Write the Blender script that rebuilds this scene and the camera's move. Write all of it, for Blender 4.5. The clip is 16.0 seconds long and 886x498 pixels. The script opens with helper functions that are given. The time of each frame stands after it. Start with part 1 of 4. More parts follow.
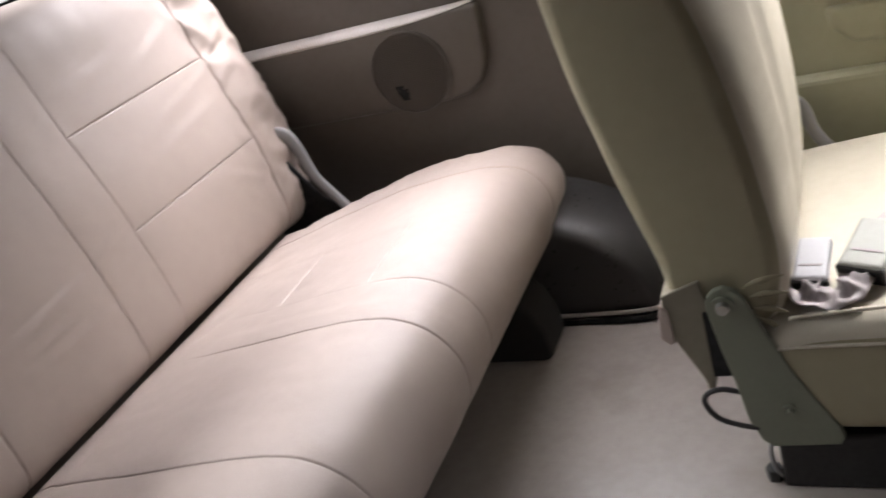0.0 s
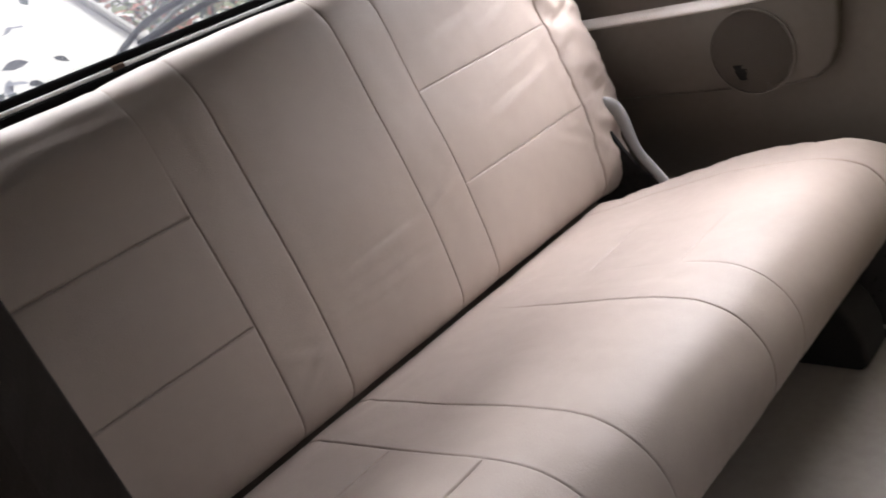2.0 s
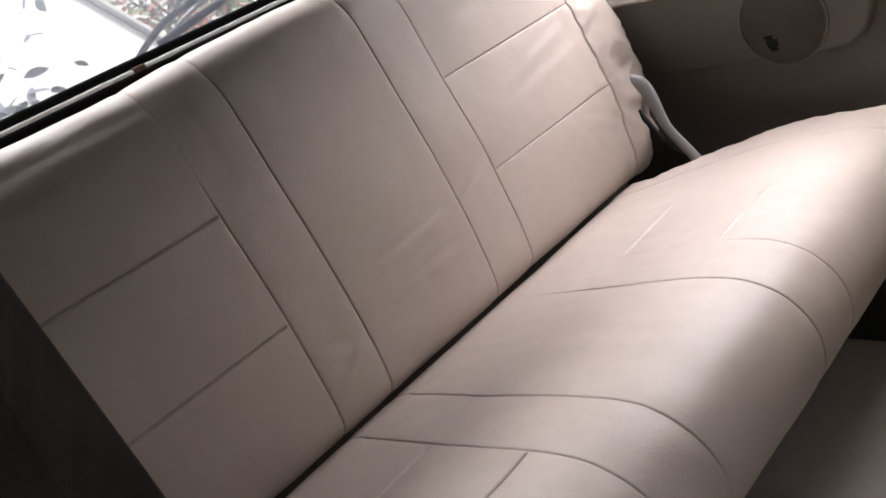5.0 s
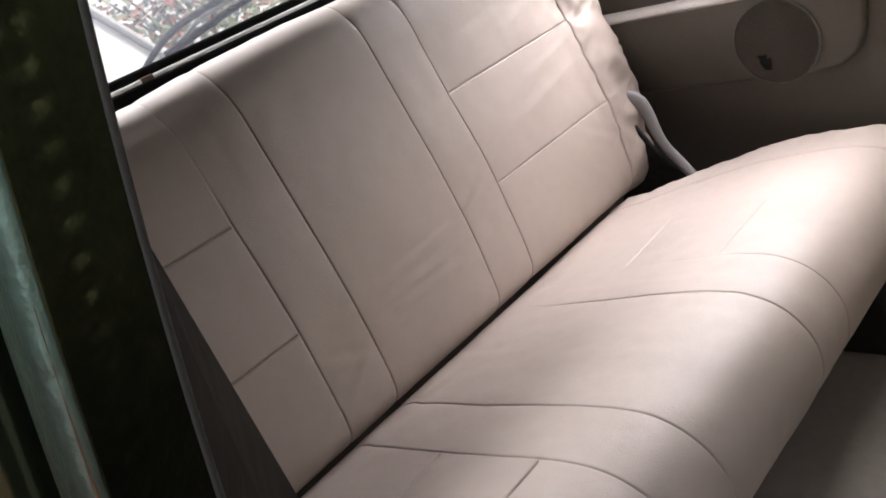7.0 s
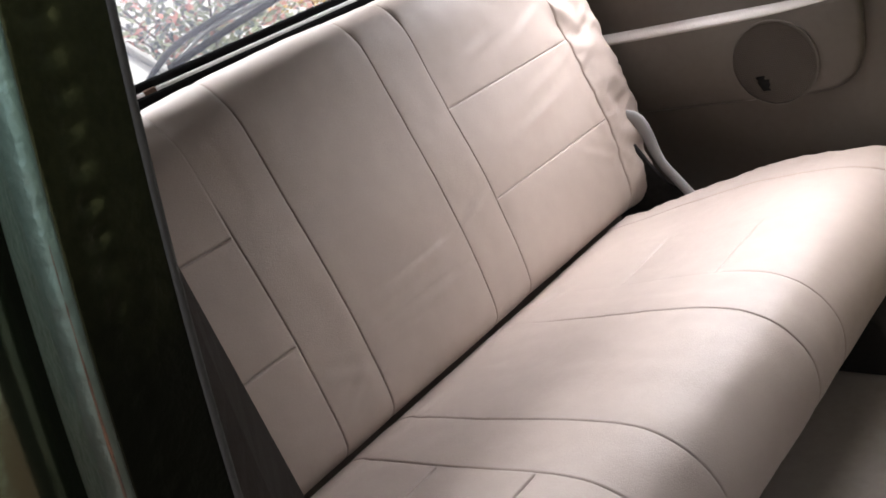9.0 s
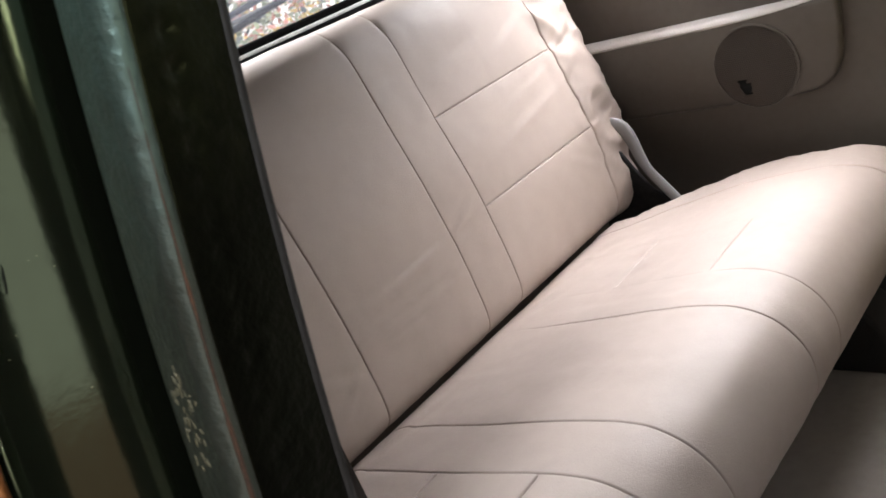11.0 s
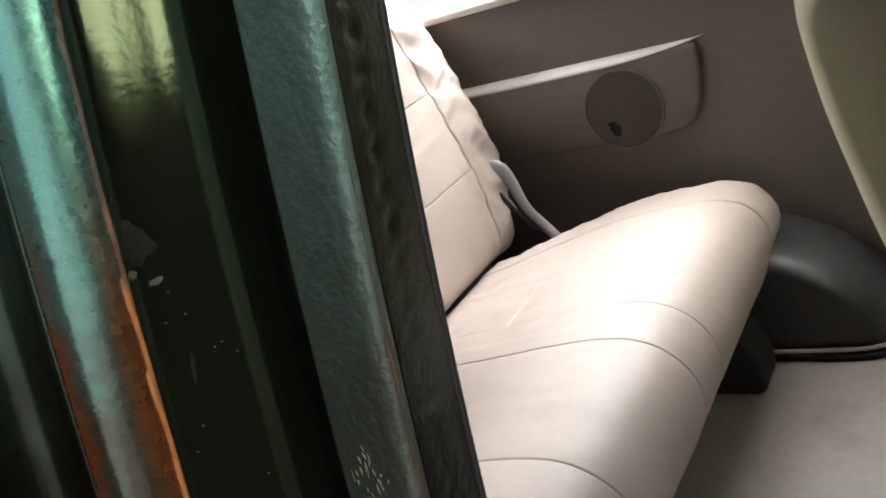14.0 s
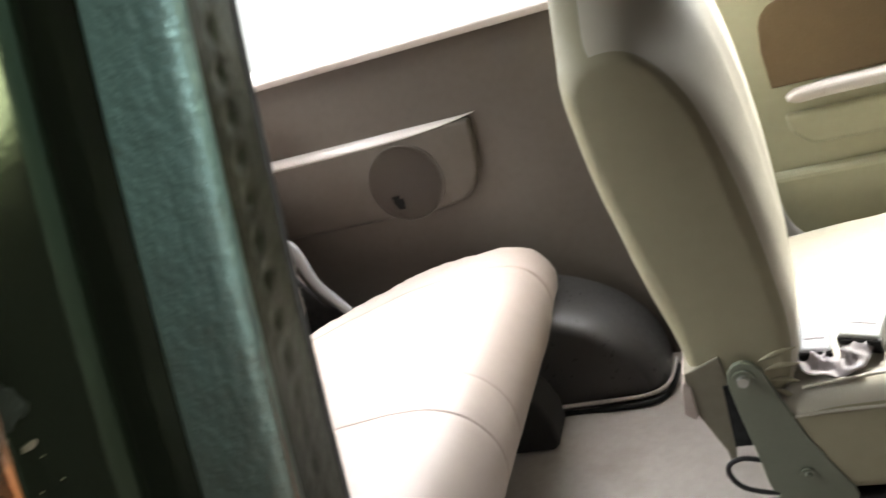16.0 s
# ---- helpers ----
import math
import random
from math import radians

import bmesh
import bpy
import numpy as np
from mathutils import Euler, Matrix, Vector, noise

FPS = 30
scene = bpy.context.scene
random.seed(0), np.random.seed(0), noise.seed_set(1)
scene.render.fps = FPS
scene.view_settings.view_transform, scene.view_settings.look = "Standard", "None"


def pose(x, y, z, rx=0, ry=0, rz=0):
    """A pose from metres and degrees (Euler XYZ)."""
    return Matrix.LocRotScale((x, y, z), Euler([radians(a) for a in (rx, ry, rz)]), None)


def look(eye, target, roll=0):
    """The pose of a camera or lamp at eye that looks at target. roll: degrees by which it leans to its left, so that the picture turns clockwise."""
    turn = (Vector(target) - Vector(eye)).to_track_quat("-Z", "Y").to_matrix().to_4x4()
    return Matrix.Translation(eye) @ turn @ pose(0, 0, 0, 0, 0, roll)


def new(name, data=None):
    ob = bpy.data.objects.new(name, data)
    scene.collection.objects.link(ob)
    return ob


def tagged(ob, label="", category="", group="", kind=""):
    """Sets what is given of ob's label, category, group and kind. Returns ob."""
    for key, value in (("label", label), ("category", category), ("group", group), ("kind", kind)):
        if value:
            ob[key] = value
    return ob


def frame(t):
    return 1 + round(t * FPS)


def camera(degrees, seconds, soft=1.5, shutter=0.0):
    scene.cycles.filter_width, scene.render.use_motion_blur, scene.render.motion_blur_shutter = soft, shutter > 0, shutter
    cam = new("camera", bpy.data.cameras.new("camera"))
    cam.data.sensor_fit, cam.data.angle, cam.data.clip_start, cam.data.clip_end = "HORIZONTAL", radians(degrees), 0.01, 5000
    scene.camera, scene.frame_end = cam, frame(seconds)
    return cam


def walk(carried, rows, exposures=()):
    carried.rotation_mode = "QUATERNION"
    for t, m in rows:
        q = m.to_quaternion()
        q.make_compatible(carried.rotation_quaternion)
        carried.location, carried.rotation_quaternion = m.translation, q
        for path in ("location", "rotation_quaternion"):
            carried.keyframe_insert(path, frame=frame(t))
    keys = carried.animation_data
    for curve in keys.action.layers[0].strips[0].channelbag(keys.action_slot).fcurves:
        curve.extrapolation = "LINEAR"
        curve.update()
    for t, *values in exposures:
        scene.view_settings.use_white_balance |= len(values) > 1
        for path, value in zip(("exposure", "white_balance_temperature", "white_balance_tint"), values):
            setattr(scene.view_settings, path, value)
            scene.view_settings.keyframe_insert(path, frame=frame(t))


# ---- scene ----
cam = camera(53.2, 16.0, 1.7, 0.5)
ROWS = [
    (0.0, 0.922, -0.6455, 0.8461, 63.91, 17.09, 20.56),
    (0.5, 0.9245, -0.6472, 0.8424, 64.51, 17.92, 26.9),
    (1.0, 0.9283, -0.6596, 0.8602, 64.9, 18.18, 31.42),
    (1.5, 0.9267, -0.6676, 0.8692, 66.27, 18.87, 36.96),
    (2.0, 0.9153, -0.6859, 0.8719, 68.06, 17.53, 41.73),
    (2.5, 0.9072, -0.6863, 0.874, 69.82, 15.87, 45.87),
    (3.0, 0.8963, -0.6874, 0.873, 70.11, 16.32, 47.22),
    (3.5, 0.8984, -0.6931, 0.8768, 69.74, 17.43, 46.27),
    (4.0, 0.901, -0.6737, 0.866, 68.15, 19.24, 44.35),
    (6.5, 0.8794, -0.7051, 0.8888, 66.873, 20.1788, 41.2186),
    (7.0, 0.8822, -0.7134, 0.8942, 67.6016, 19.3847, 41.1019),
    (7.5, 0.8838, -0.7069, 0.8975, 67.8817, 18.7894, 40.6373),
    (8.0, 0.876, -0.7064, 0.8925, 68.05, 18.84, 40.4),
    (8.5, 0.8855, -0.7134, 0.8909, 68.7347, 18.8037, 41.2446),
    (11.0, 0.8691, -0.7363, 0.8689, 70.0485, 19.756, 39.4246),
    (11.5, 0.8599, -0.7435, 0.8901, 68.3255, 19.181, 34.3658),
    (12.0, 0.8656, -0.7477, 0.8892, 68.8316, 19.6946, 33.2278),
    (12.5, 0.8546, -0.7603, 0.8911, 70.4999, 18.5074, 35.0947),
    (13.0, 0.8518, -0.7669, 0.8919, 71.5622, 18.236, 35.2363),
    (13.5, 0.8462, -0.7546, 0.8881, 70.3137, 19.6923, 31.9122),
    (14.0, 0.84, -0.7585, 0.8867, 69.5765, 18.7925, 29.8887),
    (14.5, 0.833, -0.7587, 0.8887, 68.7697, 18.0338, 25.9791),
    (15.0, 0.8191, -0.7618, 0.8904, 68.0243, 16.9756, 20.5784),
    (15.5, 0.8193, -0.7604, 0.8929, 68.5032, 17.5127, 18.6966),
    (16.0, 0.8279, -0.7592, 0.8957, 69.5574, 17.341, 14.7739),
]
EXPOSURES = [(0.0, -0.06, 6500, 14), (1.5, -0.22, 6500, 13), (3.5, -0.19, 6500, 12), (8.5, -0.04, 6500, 12), (11.0, 0.0, 6500, 10), (12.0, 0.02, 6500, 7), (13.0, 0.12, 6500, 2), (14.5, 0.18, 6500, 5), (15.5, 0.55, 6600, 6), (16.0, 0.65, 6500, 6)]
walk(cam, [(t, pose(x, y, z, rx, ry, rz)) for t, x, y, z, rx, ry, rz in ROWS], EXPOSURES)

# ---- daylight ----
world = bpy.data.worlds.new("sky")
scene.world = world
world.use_nodes = True
wn = world.node_tree.nodes
sky = wn.new("ShaderNodeTexSky")
sky.sky_type, sky.sun_disc = "NISHITA", False
sky.sun_elevation, sky.sun_rotation = radians(48), radians(82)
sky.altitude, sky.air_density, sky.dust_density = 50, 1.0, 3.0
world.node_tree.links.new(sky.outputs[0], wn["Background"].inputs[0])
wn["Background"].inputs[1].default_value = 0.14
sun_data = bpy.data.lights.new("sun", "SUN")
sun_data.energy, sun_data.angle, sun_data.color = 5.0, radians(12), (1.0, 0.95, 0.88)
sun = new("sun", sun_data)
sun.matrix_world = look((8.6, 1.2, 9.6), (0, 0, 0))


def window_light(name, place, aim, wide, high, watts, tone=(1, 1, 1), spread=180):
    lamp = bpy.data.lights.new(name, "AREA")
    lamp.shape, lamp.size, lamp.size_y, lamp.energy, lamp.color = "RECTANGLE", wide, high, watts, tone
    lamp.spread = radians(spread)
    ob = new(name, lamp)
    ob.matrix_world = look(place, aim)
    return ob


window_light("side_window_daylight", (0.25, 0.79, 1.00), (0.26, 0.68, 0.20), 0.84, 0.34, 14.4, (0.985, 0.965, 1.0), 138)
window_light("door_window_daylight", (1.05, 0.745, 0.91), (0.95, 0.40, 0.42), 0.44, 0.24, 5.6, (1.0, 0.98, 0.97), 100)
# Unseen lamp added before the closed front; gives the jamb step its yellowish streak.
window_light("front_fill_lamp", (3.18, 0.0, 0.88), (0.5, 0.0, 0.5), 0.80, 0.56, 2.3, (1.0, 0.95, 0.74), 100)
window_light("rear_window_daylight", (-0.42, 0.0, 1.14), (-0.14, 0.0, 0.78), 1.1, 0.15, 4.2, (0.97, 0.98, 1.0), 95)
# Unseen lamp added above the open door, standing in for skylight.
window_light("door_fill_lamp", (1.75, -1.25, 2.10), (0.75, -0.50, 0.65), 1.0, 1.0, 25, (1.0, 0.99, 0.99))
window_light("front_window_daylight", (2.40, 0.735, 0.97), (2.36, 0.0, 0.93), 1.2, 0.38, 1.5, (1.0, 0.97, 0.86))


# ---- materials ----
def material(name, base, rough=0.5, metal=0.0, other=None, scale=6.0, amount=0.5, grain=0.0, grain_scale=400.0, grain_kind="noise", coat=0.0, spec=0.5, stain=None, stain_scale=2.0, stain_edge=(0.55, 0.7), rough_vary=0.1, low=None, worn=None):
    m = bpy.data.materials.new(name)
    m.use_nodes = True
    n, l = m.node_tree.nodes, m.node_tree.links
    b = n["Principled BSDF"]
    b.inputs["Roughness"].default_value, b.inputs["Metallic"].default_value = rough, metal
    b.inputs["Coat Weight"].default_value, b.inputs["Specular IOR Level"].default_value = coat, spec
    b.inputs["Coat Roughness"].default_value = 0.08
    tc = n.new("ShaderNodeTexCoord")
    def noise_tex(s, detail=4.0):
        t = n.new("ShaderNodeTexNoise")
        t.inputs["Scale"].default_value, t.inputs["Detail"].default_value = s, detail
        l.new(tc.outputs["Object"], t.inputs["Vector"])
        return t
    other = other or tuple(c * 0.78 for c in base)
    big, fine = noise_tex(scale), noise_tex(scale * 14)
    add = n.new("ShaderNodeMath"); add.operation = "MULTIPLY_ADD"
    add.inputs[1].default_value = 0.45
    l.new(fine.outputs[0], add.inputs[0]); l.new(big.outputs[0], add.inputs[2])
    ramp = n.new("ShaderNodeMapRange")
    ramp.inputs[1].default_value, ramp.inputs[2].default_value = 0.42, 0.95
    ramp.inputs[4].default_value = amount
    l.new(add.outputs[0], ramp.inputs[0])
    mix = n.new("ShaderNodeMix"); mix.data_type = "RGBA"
    mix.inputs[6].default_value, mix.inputs[7].default_value = (*base, 1), (*other, 1)
    l.new(ramp.outputs[0], mix.inputs[0])
    out = mix.outputs[2]
    if stain:
        st = noise_tex(stain_scale, 8.0)
        sr = n.new("ShaderNodeMapRange")
        sr.inputs[1].default_value, sr.inputs[2].default_value = stain_edge
        l.new(st.outputs[0], sr.inputs[0])
        mx = n.new("ShaderNodeMix"); mx.data_type = "RGBA"
        mx.inputs[7].default_value = (*stain, 1)
        l.new(sr.outputs[0], mx.inputs[0]); l.new(out, mx.inputs[6])
        out = mx.outputs[2]
    # Colour fades to tone lower down: shade on the paints, orange on the primer.
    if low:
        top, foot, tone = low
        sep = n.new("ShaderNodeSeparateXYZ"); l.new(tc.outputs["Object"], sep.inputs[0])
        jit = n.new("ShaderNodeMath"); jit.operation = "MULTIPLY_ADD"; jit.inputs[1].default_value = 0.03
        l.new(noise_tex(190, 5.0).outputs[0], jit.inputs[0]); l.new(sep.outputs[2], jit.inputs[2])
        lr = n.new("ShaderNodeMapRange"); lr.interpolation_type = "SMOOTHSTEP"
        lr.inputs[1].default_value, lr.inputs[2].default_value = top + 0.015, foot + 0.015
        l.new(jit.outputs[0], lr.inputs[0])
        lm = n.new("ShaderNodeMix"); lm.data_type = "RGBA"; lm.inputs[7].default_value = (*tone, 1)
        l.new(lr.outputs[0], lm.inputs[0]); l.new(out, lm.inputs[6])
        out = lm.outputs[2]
    # Orange bands: wear on the bead, a painted reflection on the outer step.
    if worn:
        tone, top, foot, bands = worn
        sep = n.new("ShaderNodeSeparateXYZ"); l.new(tc.outputs["Object"], sep.inputs[0])
        def math_node(op, *args):
            q = n.new("ShaderNodeMath"); q.operation = op
            for i, a in enumerate(args):
                if isinstance(a, (int, float)):
                    q.inputs[i].default_value = a
                else:
                    l.new(a, q.inputs[i])
            return q.outputs[0]
        def ease(value, lo, hi):
            q = n.new("ShaderNodeMapRange"); q.interpolation_type = "SMOOTHSTEP"
            q.inputs[1].default_value, q.inputs[2].default_value = lo, hi
            l.new(value, q.inputs[0])
            return q.outputs[0]
        ragged = math_node("SUBTRACT", noise_tex(260, 6.0).outputs[0], 0.5)
        across = math_node("MULTIPLY_ADD", math_node("SUBTRACT", sep.outputs[2], 0.9), -0.1938, sep.outputs[1])
        bow = math_node("SUBTRACT", sep.outputs[2], 0.87)
        across = math_node("MULTIPLY_ADD", math_node("MULTIPLY", bow, bow), -0.60, across)
        across = math_node("MULTIPLY_ADD", ragged, 0.0012, across)
        height = math_node("MULTIPLY_ADD", ragged, 0.02, sep.outputs[2])
        total = ease(across, *bands[0])
        for lo, hi in bands[1:]:
            total = math_node("MAXIMUM", total, ease(across, lo, hi))
        mask = math_node("MULTIPLY", total, ease(height, top, foot))
        wm = n.new("ShaderNodeMix"); wm.data_type = "RGBA"; wm.inputs[7].default_value = (*tone, 1)
        l.new(mask, wm.inputs[0]); l.new(out, wm.inputs[6])
        out = wm.outputs[2]
    l.new(out, b.inputs["Base Color"])
    rr = n.new("ShaderNodeMapRange")
    rr.inputs[1].default_value, rr.inputs[2].default_value = 0.3, 0.7
    rr.inputs[3].default_value, rr.inputs[4].default_value = max(0.02, rough - rough_vary), min(1, rough + rough_vary)
    l.new(fine.outputs[0], rr.inputs[0]); l.new(rr.outputs[0], b.inputs["Roughness"])
    if grain:
        if grain_kind == "leather":
            g = n.new("ShaderNodeTexVoronoi")
            g.feature = "DISTANCE_TO_EDGE"
            g.inputs["Scale"].default_value = grain_scale
            warp = noise_tex(90.0)
            va = n.new("ShaderNodeVectorMath"); va.operation = "MULTIPLY_ADD"
            va.inputs[1].default_value = (0.012, 0.012, 0.012)
            l.new(warp.outputs["Color"], va.inputs[0]); l.new(tc.outputs["Object"], va.inputs[2])
            l.new(va.outputs[0], g.inputs["Vector"])
            gr = n.new("ShaderNodeMapRange"); gr.inputs[2].default_value = 0.18
            l.new(g.outputs["Distance"], gr.inputs[0])
            cr = n.new("ShaderNodeMath"); cr.operation = "MULTIPLY_ADD"; cr.inputs[1].default_value = 1.0
            l.new(noise_tex(75.0, 2.0).outputs[0], cr.inputs[0]); l.new(gr.outputs[0], cr.inputs[2])
            gout = cr.outputs[0]
        else:
            gout = noise_tex(grain_scale, 3.0).outputs[0]
        bump = n.new("ShaderNodeBump")
        bump.inputs["Strength"].default_value, bump.inputs["Distance"].default_value = grain, 0.0015
        l.new(gout, bump.inputs["Height"]); l.new(bump.outputs[0], b.inputs["Normal"])
    return m


LEATHER = material("beige_leatherette", (0.415, 0.346, 0.303), 0.47, other=(0.35, 0.290, 0.256), scale=4, amount=0.5, spec=0.44, grain=0.13, grain_scale=330, grain_kind="leather", rough_vary=0.025)
# Same cover as the olive-beige vinyl, darkened for faces turned from the light.
OLIVE_SHADED = material("shaded_olive_vinyl", (0.315, 0.287, 0.188), 0.55, other=(0.265, 0.242, 0.158), scale=4, grain=0.1, grain_scale=330, grain_kind="leather")
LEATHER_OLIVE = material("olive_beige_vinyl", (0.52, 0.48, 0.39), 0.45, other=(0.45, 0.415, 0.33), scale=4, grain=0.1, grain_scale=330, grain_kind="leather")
SKIRT = material("olive_fabric_skirt", (0.20, 0.18, 0.13), 0.8, grain=0.2)
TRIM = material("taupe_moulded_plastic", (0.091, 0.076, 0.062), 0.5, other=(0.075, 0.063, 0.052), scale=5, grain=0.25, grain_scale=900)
# Ledges, lips and beads are coloured far paler than the trim around them.
TRIM_LEDGE = material("pale_ledge_plastic", (0.56, 0.51, 0.48), 0.33, scale=5, grain=0.1, grain_scale=900)
TRIM_BROWN = material("dark_brown_pillar_plastic", (0.016, 0.0112, 0.0085), 0.85, scale=6, grain=0.15, grain_scale=900, spec=0.1, rough_vary=0.04)
DOOR_TRIM = material("olive_door_plastic", (0.36, 0.35, 0.24), 0.5, scale=5, grain=0.2, grain_scale=900)
DOOR_CLOTH = material("brown_door_cloth", (0.13, 0.088, 0.045), 0.9, scale=30, grain=0.4, grain_scale=700)
GRILLE = material("brown_speaker_grille", (0.088, 0.069, 0.055), 0.55, scale=20)
BLACK = material("black_plastic", (0.012, 0.012, 0.012), 0.5, scale=10)
HOLE = material("dark_cavity", (0.004, 0.004, 0.004), 0.9)
CARPET = material("black_carpet", (0.02, 0.018, 0.016), 0.95, scale=40, grain=0.5, grain_scale=300)
VINYL = material("taupe_vinyl_floor", (0.34, 0.302, 0.272), 0.40, other=(0.235, 0.207, 0.183), scale=5, amount=0.7, grain=0.12, grain_scale=500, stain=(0.20, 0.17, 0.145), stain_scale=4.0)
ARCH = material("grey_wheel_arch_plastic", (0.056, 0.053, 0.052), 0.36, scale=6, grain=0.2, grain_scale=900)
GREY = material("grey_hinge_cover", (0.26, 0.255, 0.255), 0.45, scale=10)
GREENGREY = material("olive_painted_steel", (0.17, 0.185, 0.135), 0.42, metal=0.0, scale=12, grain=0.08, grain_scale=500)
STEEL = material("zinc_steel", (0.45, 0.45, 0.42), 0.35, metal=0.9, scale=30)
BUCKLE = material("pale_grey_buckle", (0.50, 0.50, 0.52), 0.4, scale=12)
BUCKLE_LARGE = material("green_grey_buckle", (0.36, 0.37, 0.33), 0.4, scale=12)
BELT = material("grey_seat_belt_webbing", (0.40, 0.36, 0.36), 0.75, scale=30, grain=0.3, grain_scale=900)
# Shade is put into the bead colour low down; its orange edges are wear.
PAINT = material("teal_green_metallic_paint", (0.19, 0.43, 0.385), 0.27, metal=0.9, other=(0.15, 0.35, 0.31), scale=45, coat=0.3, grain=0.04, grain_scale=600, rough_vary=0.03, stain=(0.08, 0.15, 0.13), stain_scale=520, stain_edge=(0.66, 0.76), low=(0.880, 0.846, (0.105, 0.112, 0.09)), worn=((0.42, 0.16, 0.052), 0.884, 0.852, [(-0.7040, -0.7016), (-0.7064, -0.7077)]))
# Same teal made paler so the flange looks lit, then darkened low down.
PAINT_DULL = material("dusty_teal_paint_lit", (0.165, 0.27, 0.24), 0.38, metal=0.6, other=(0.12, 0.19, 0.165), scale=45, amount=0.7, coat=0.15, grain=0.23, grain_scale=850, rough_vary=0.04, stain=(0.085, 0.09, 0.065), stain_scale=150, stain_edge=(0.62, 0.76), low=(0.890, 0.835, (0.085, 0.10, 0.082)))
# The bead's teal paint, darkened to hold the step's dark reflections.
PAINT_SHADED = material("teal_paint_shaded", (0.080, 0.100, 0.062), 0.12, metal=0.95, other=(0.068, 0.086, 0.053), scale=14, amount=0.35, coat=0.25, grain=0.012, grain_scale=900, rough_vary=0.02)
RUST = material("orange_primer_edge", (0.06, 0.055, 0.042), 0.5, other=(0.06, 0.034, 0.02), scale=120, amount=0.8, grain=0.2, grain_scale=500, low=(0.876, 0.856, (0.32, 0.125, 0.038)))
# Darkened teal; lower shade and orange-brown reflection sit in the colour.
PAINT_OUTER = material("outer_paint_shaded", (0.055, 0.10, 0.075), 0.26, metal=0.9, other=(0.045, 0.082, 0.062), scale=14, amount=0.35, coat=0.2, grain=0.02, grain_scale=900, rough_vary=0.02, low=(0.880, 0.848, (0.018, 0.020, 0.014)), worn=((0.20, 0.072, 0.023), 0.884, 0.855, [(-0.7148, -0.7170)]))
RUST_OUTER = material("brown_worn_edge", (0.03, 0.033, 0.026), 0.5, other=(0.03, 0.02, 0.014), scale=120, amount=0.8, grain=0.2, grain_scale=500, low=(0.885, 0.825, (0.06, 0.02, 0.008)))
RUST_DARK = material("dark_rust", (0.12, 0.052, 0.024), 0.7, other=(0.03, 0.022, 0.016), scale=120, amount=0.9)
# Flange edge colour holds its shade, nearly black low down.
PAINT_EDGE = material("shaded_mottled_flange_paint", (0.052, 0.057, 0.028), 0.38, metal=0.95, other=(0.024, 0.028, 0.015), scale=60, amount=0.8, grain=0.12, grain_scale=800, rough_vary=0.03, low=(0.880, 0.842, (0.012, 0.013, 0.008)))
SCUFF = material("dull_scuffed_paint", (0.016, 0.020, 0.014), 0.65, spec=0.12, scale=200, amount=0.9, grain=0.4, grain_scale=600)
SCRATCH = material("pale_scratch", (0.15, 0.14, 0.08), 0.6, scale=200)
SEALANT = material("cream_sealant", (0.30, 0.28, 0.18), 0.6, scale=200)
PAINT_RIM = material("grey_blue_bare_edge", (0.024, 0.024, 0.023), 0.5, metal=0.2, scale=90, grain=0.1)
CHIP = material("bare_primer_chip", (0.11, 0.094, 0.06), 0.6, scale=60)
STRIP = material("white_plastic_strip", (0.78, 0.78, 0.78), 0.4, scale=20)
RUBBER = material("black_rubber_seal", (0.005, 0.005, 0.005), 0.75, scale=40, spec=0.06)
DARK_WALL = material("dark_grey_lining", (0.05, 0.048, 0.045), 0.85, scale=10)
HEADLINER = material("grey_headliner", (0.08, 0.077, 0.072), 0.9, scale=20, grain=0.3, grain_scale=500)
WHITE_WALL = material("white_painted_plaster", (0.80, 0.80, 0.79), 0.8, other=(0.72, 0.72, 0.70), scale=1.5, grain=0.3, grain_scale=60)
CONCRETE = material("pale_concrete", (0.60, 0.59, 0.57), 0.85, scale=1.0, grain=0.3, grain_scale=80)
LEAF = material("dark_green_leaf", (0.10, 0.13, 0.12), 0.45, other=(0.06, 0.08, 0.075), scale=20)
LEAF_BLUE = material("blue_green_leaf", (0.27, 0.29, 0.34), 0.45, other=(0.18, 0.20, 0.24), scale=20)
LEAF_YELLOW = material("yellow_flower_petal", (0.75, 0.50, 0.06), 0.5, scale=20)
LEAF_RED = material("pink_leaf", (0.60, 0.24, 0.20), 0.5, other=(0.45, 0.2, 0.10), scale=20)
LEAF_PALE = material("pale_green_leaf", (0.32, 0.36, 0.22), 0.5, other=(0.2, 0.25, 0.13), scale=20)
BARK = material("grey_bark", (0.12, 0.09, 0.07), 0.9, scale=20, grain=0.5, grain_scale=120)


def glass_material(name="clear_glass"):
    m = bpy.data.materials.new(name)
    m.use_nodes = True
    b = m.node_tree.nodes["Principled BSDF"]
    b.inputs["Base Color"].default_value = (0.93, 0.96, 0.95, 1)
    b.inputs["Transmission Weight"].default_value, b.inputs["Roughness"].default_value, b.inputs["IOR"].default_value = 1.0, 0.0, 1.1
    return m


GLASS = glass_material()


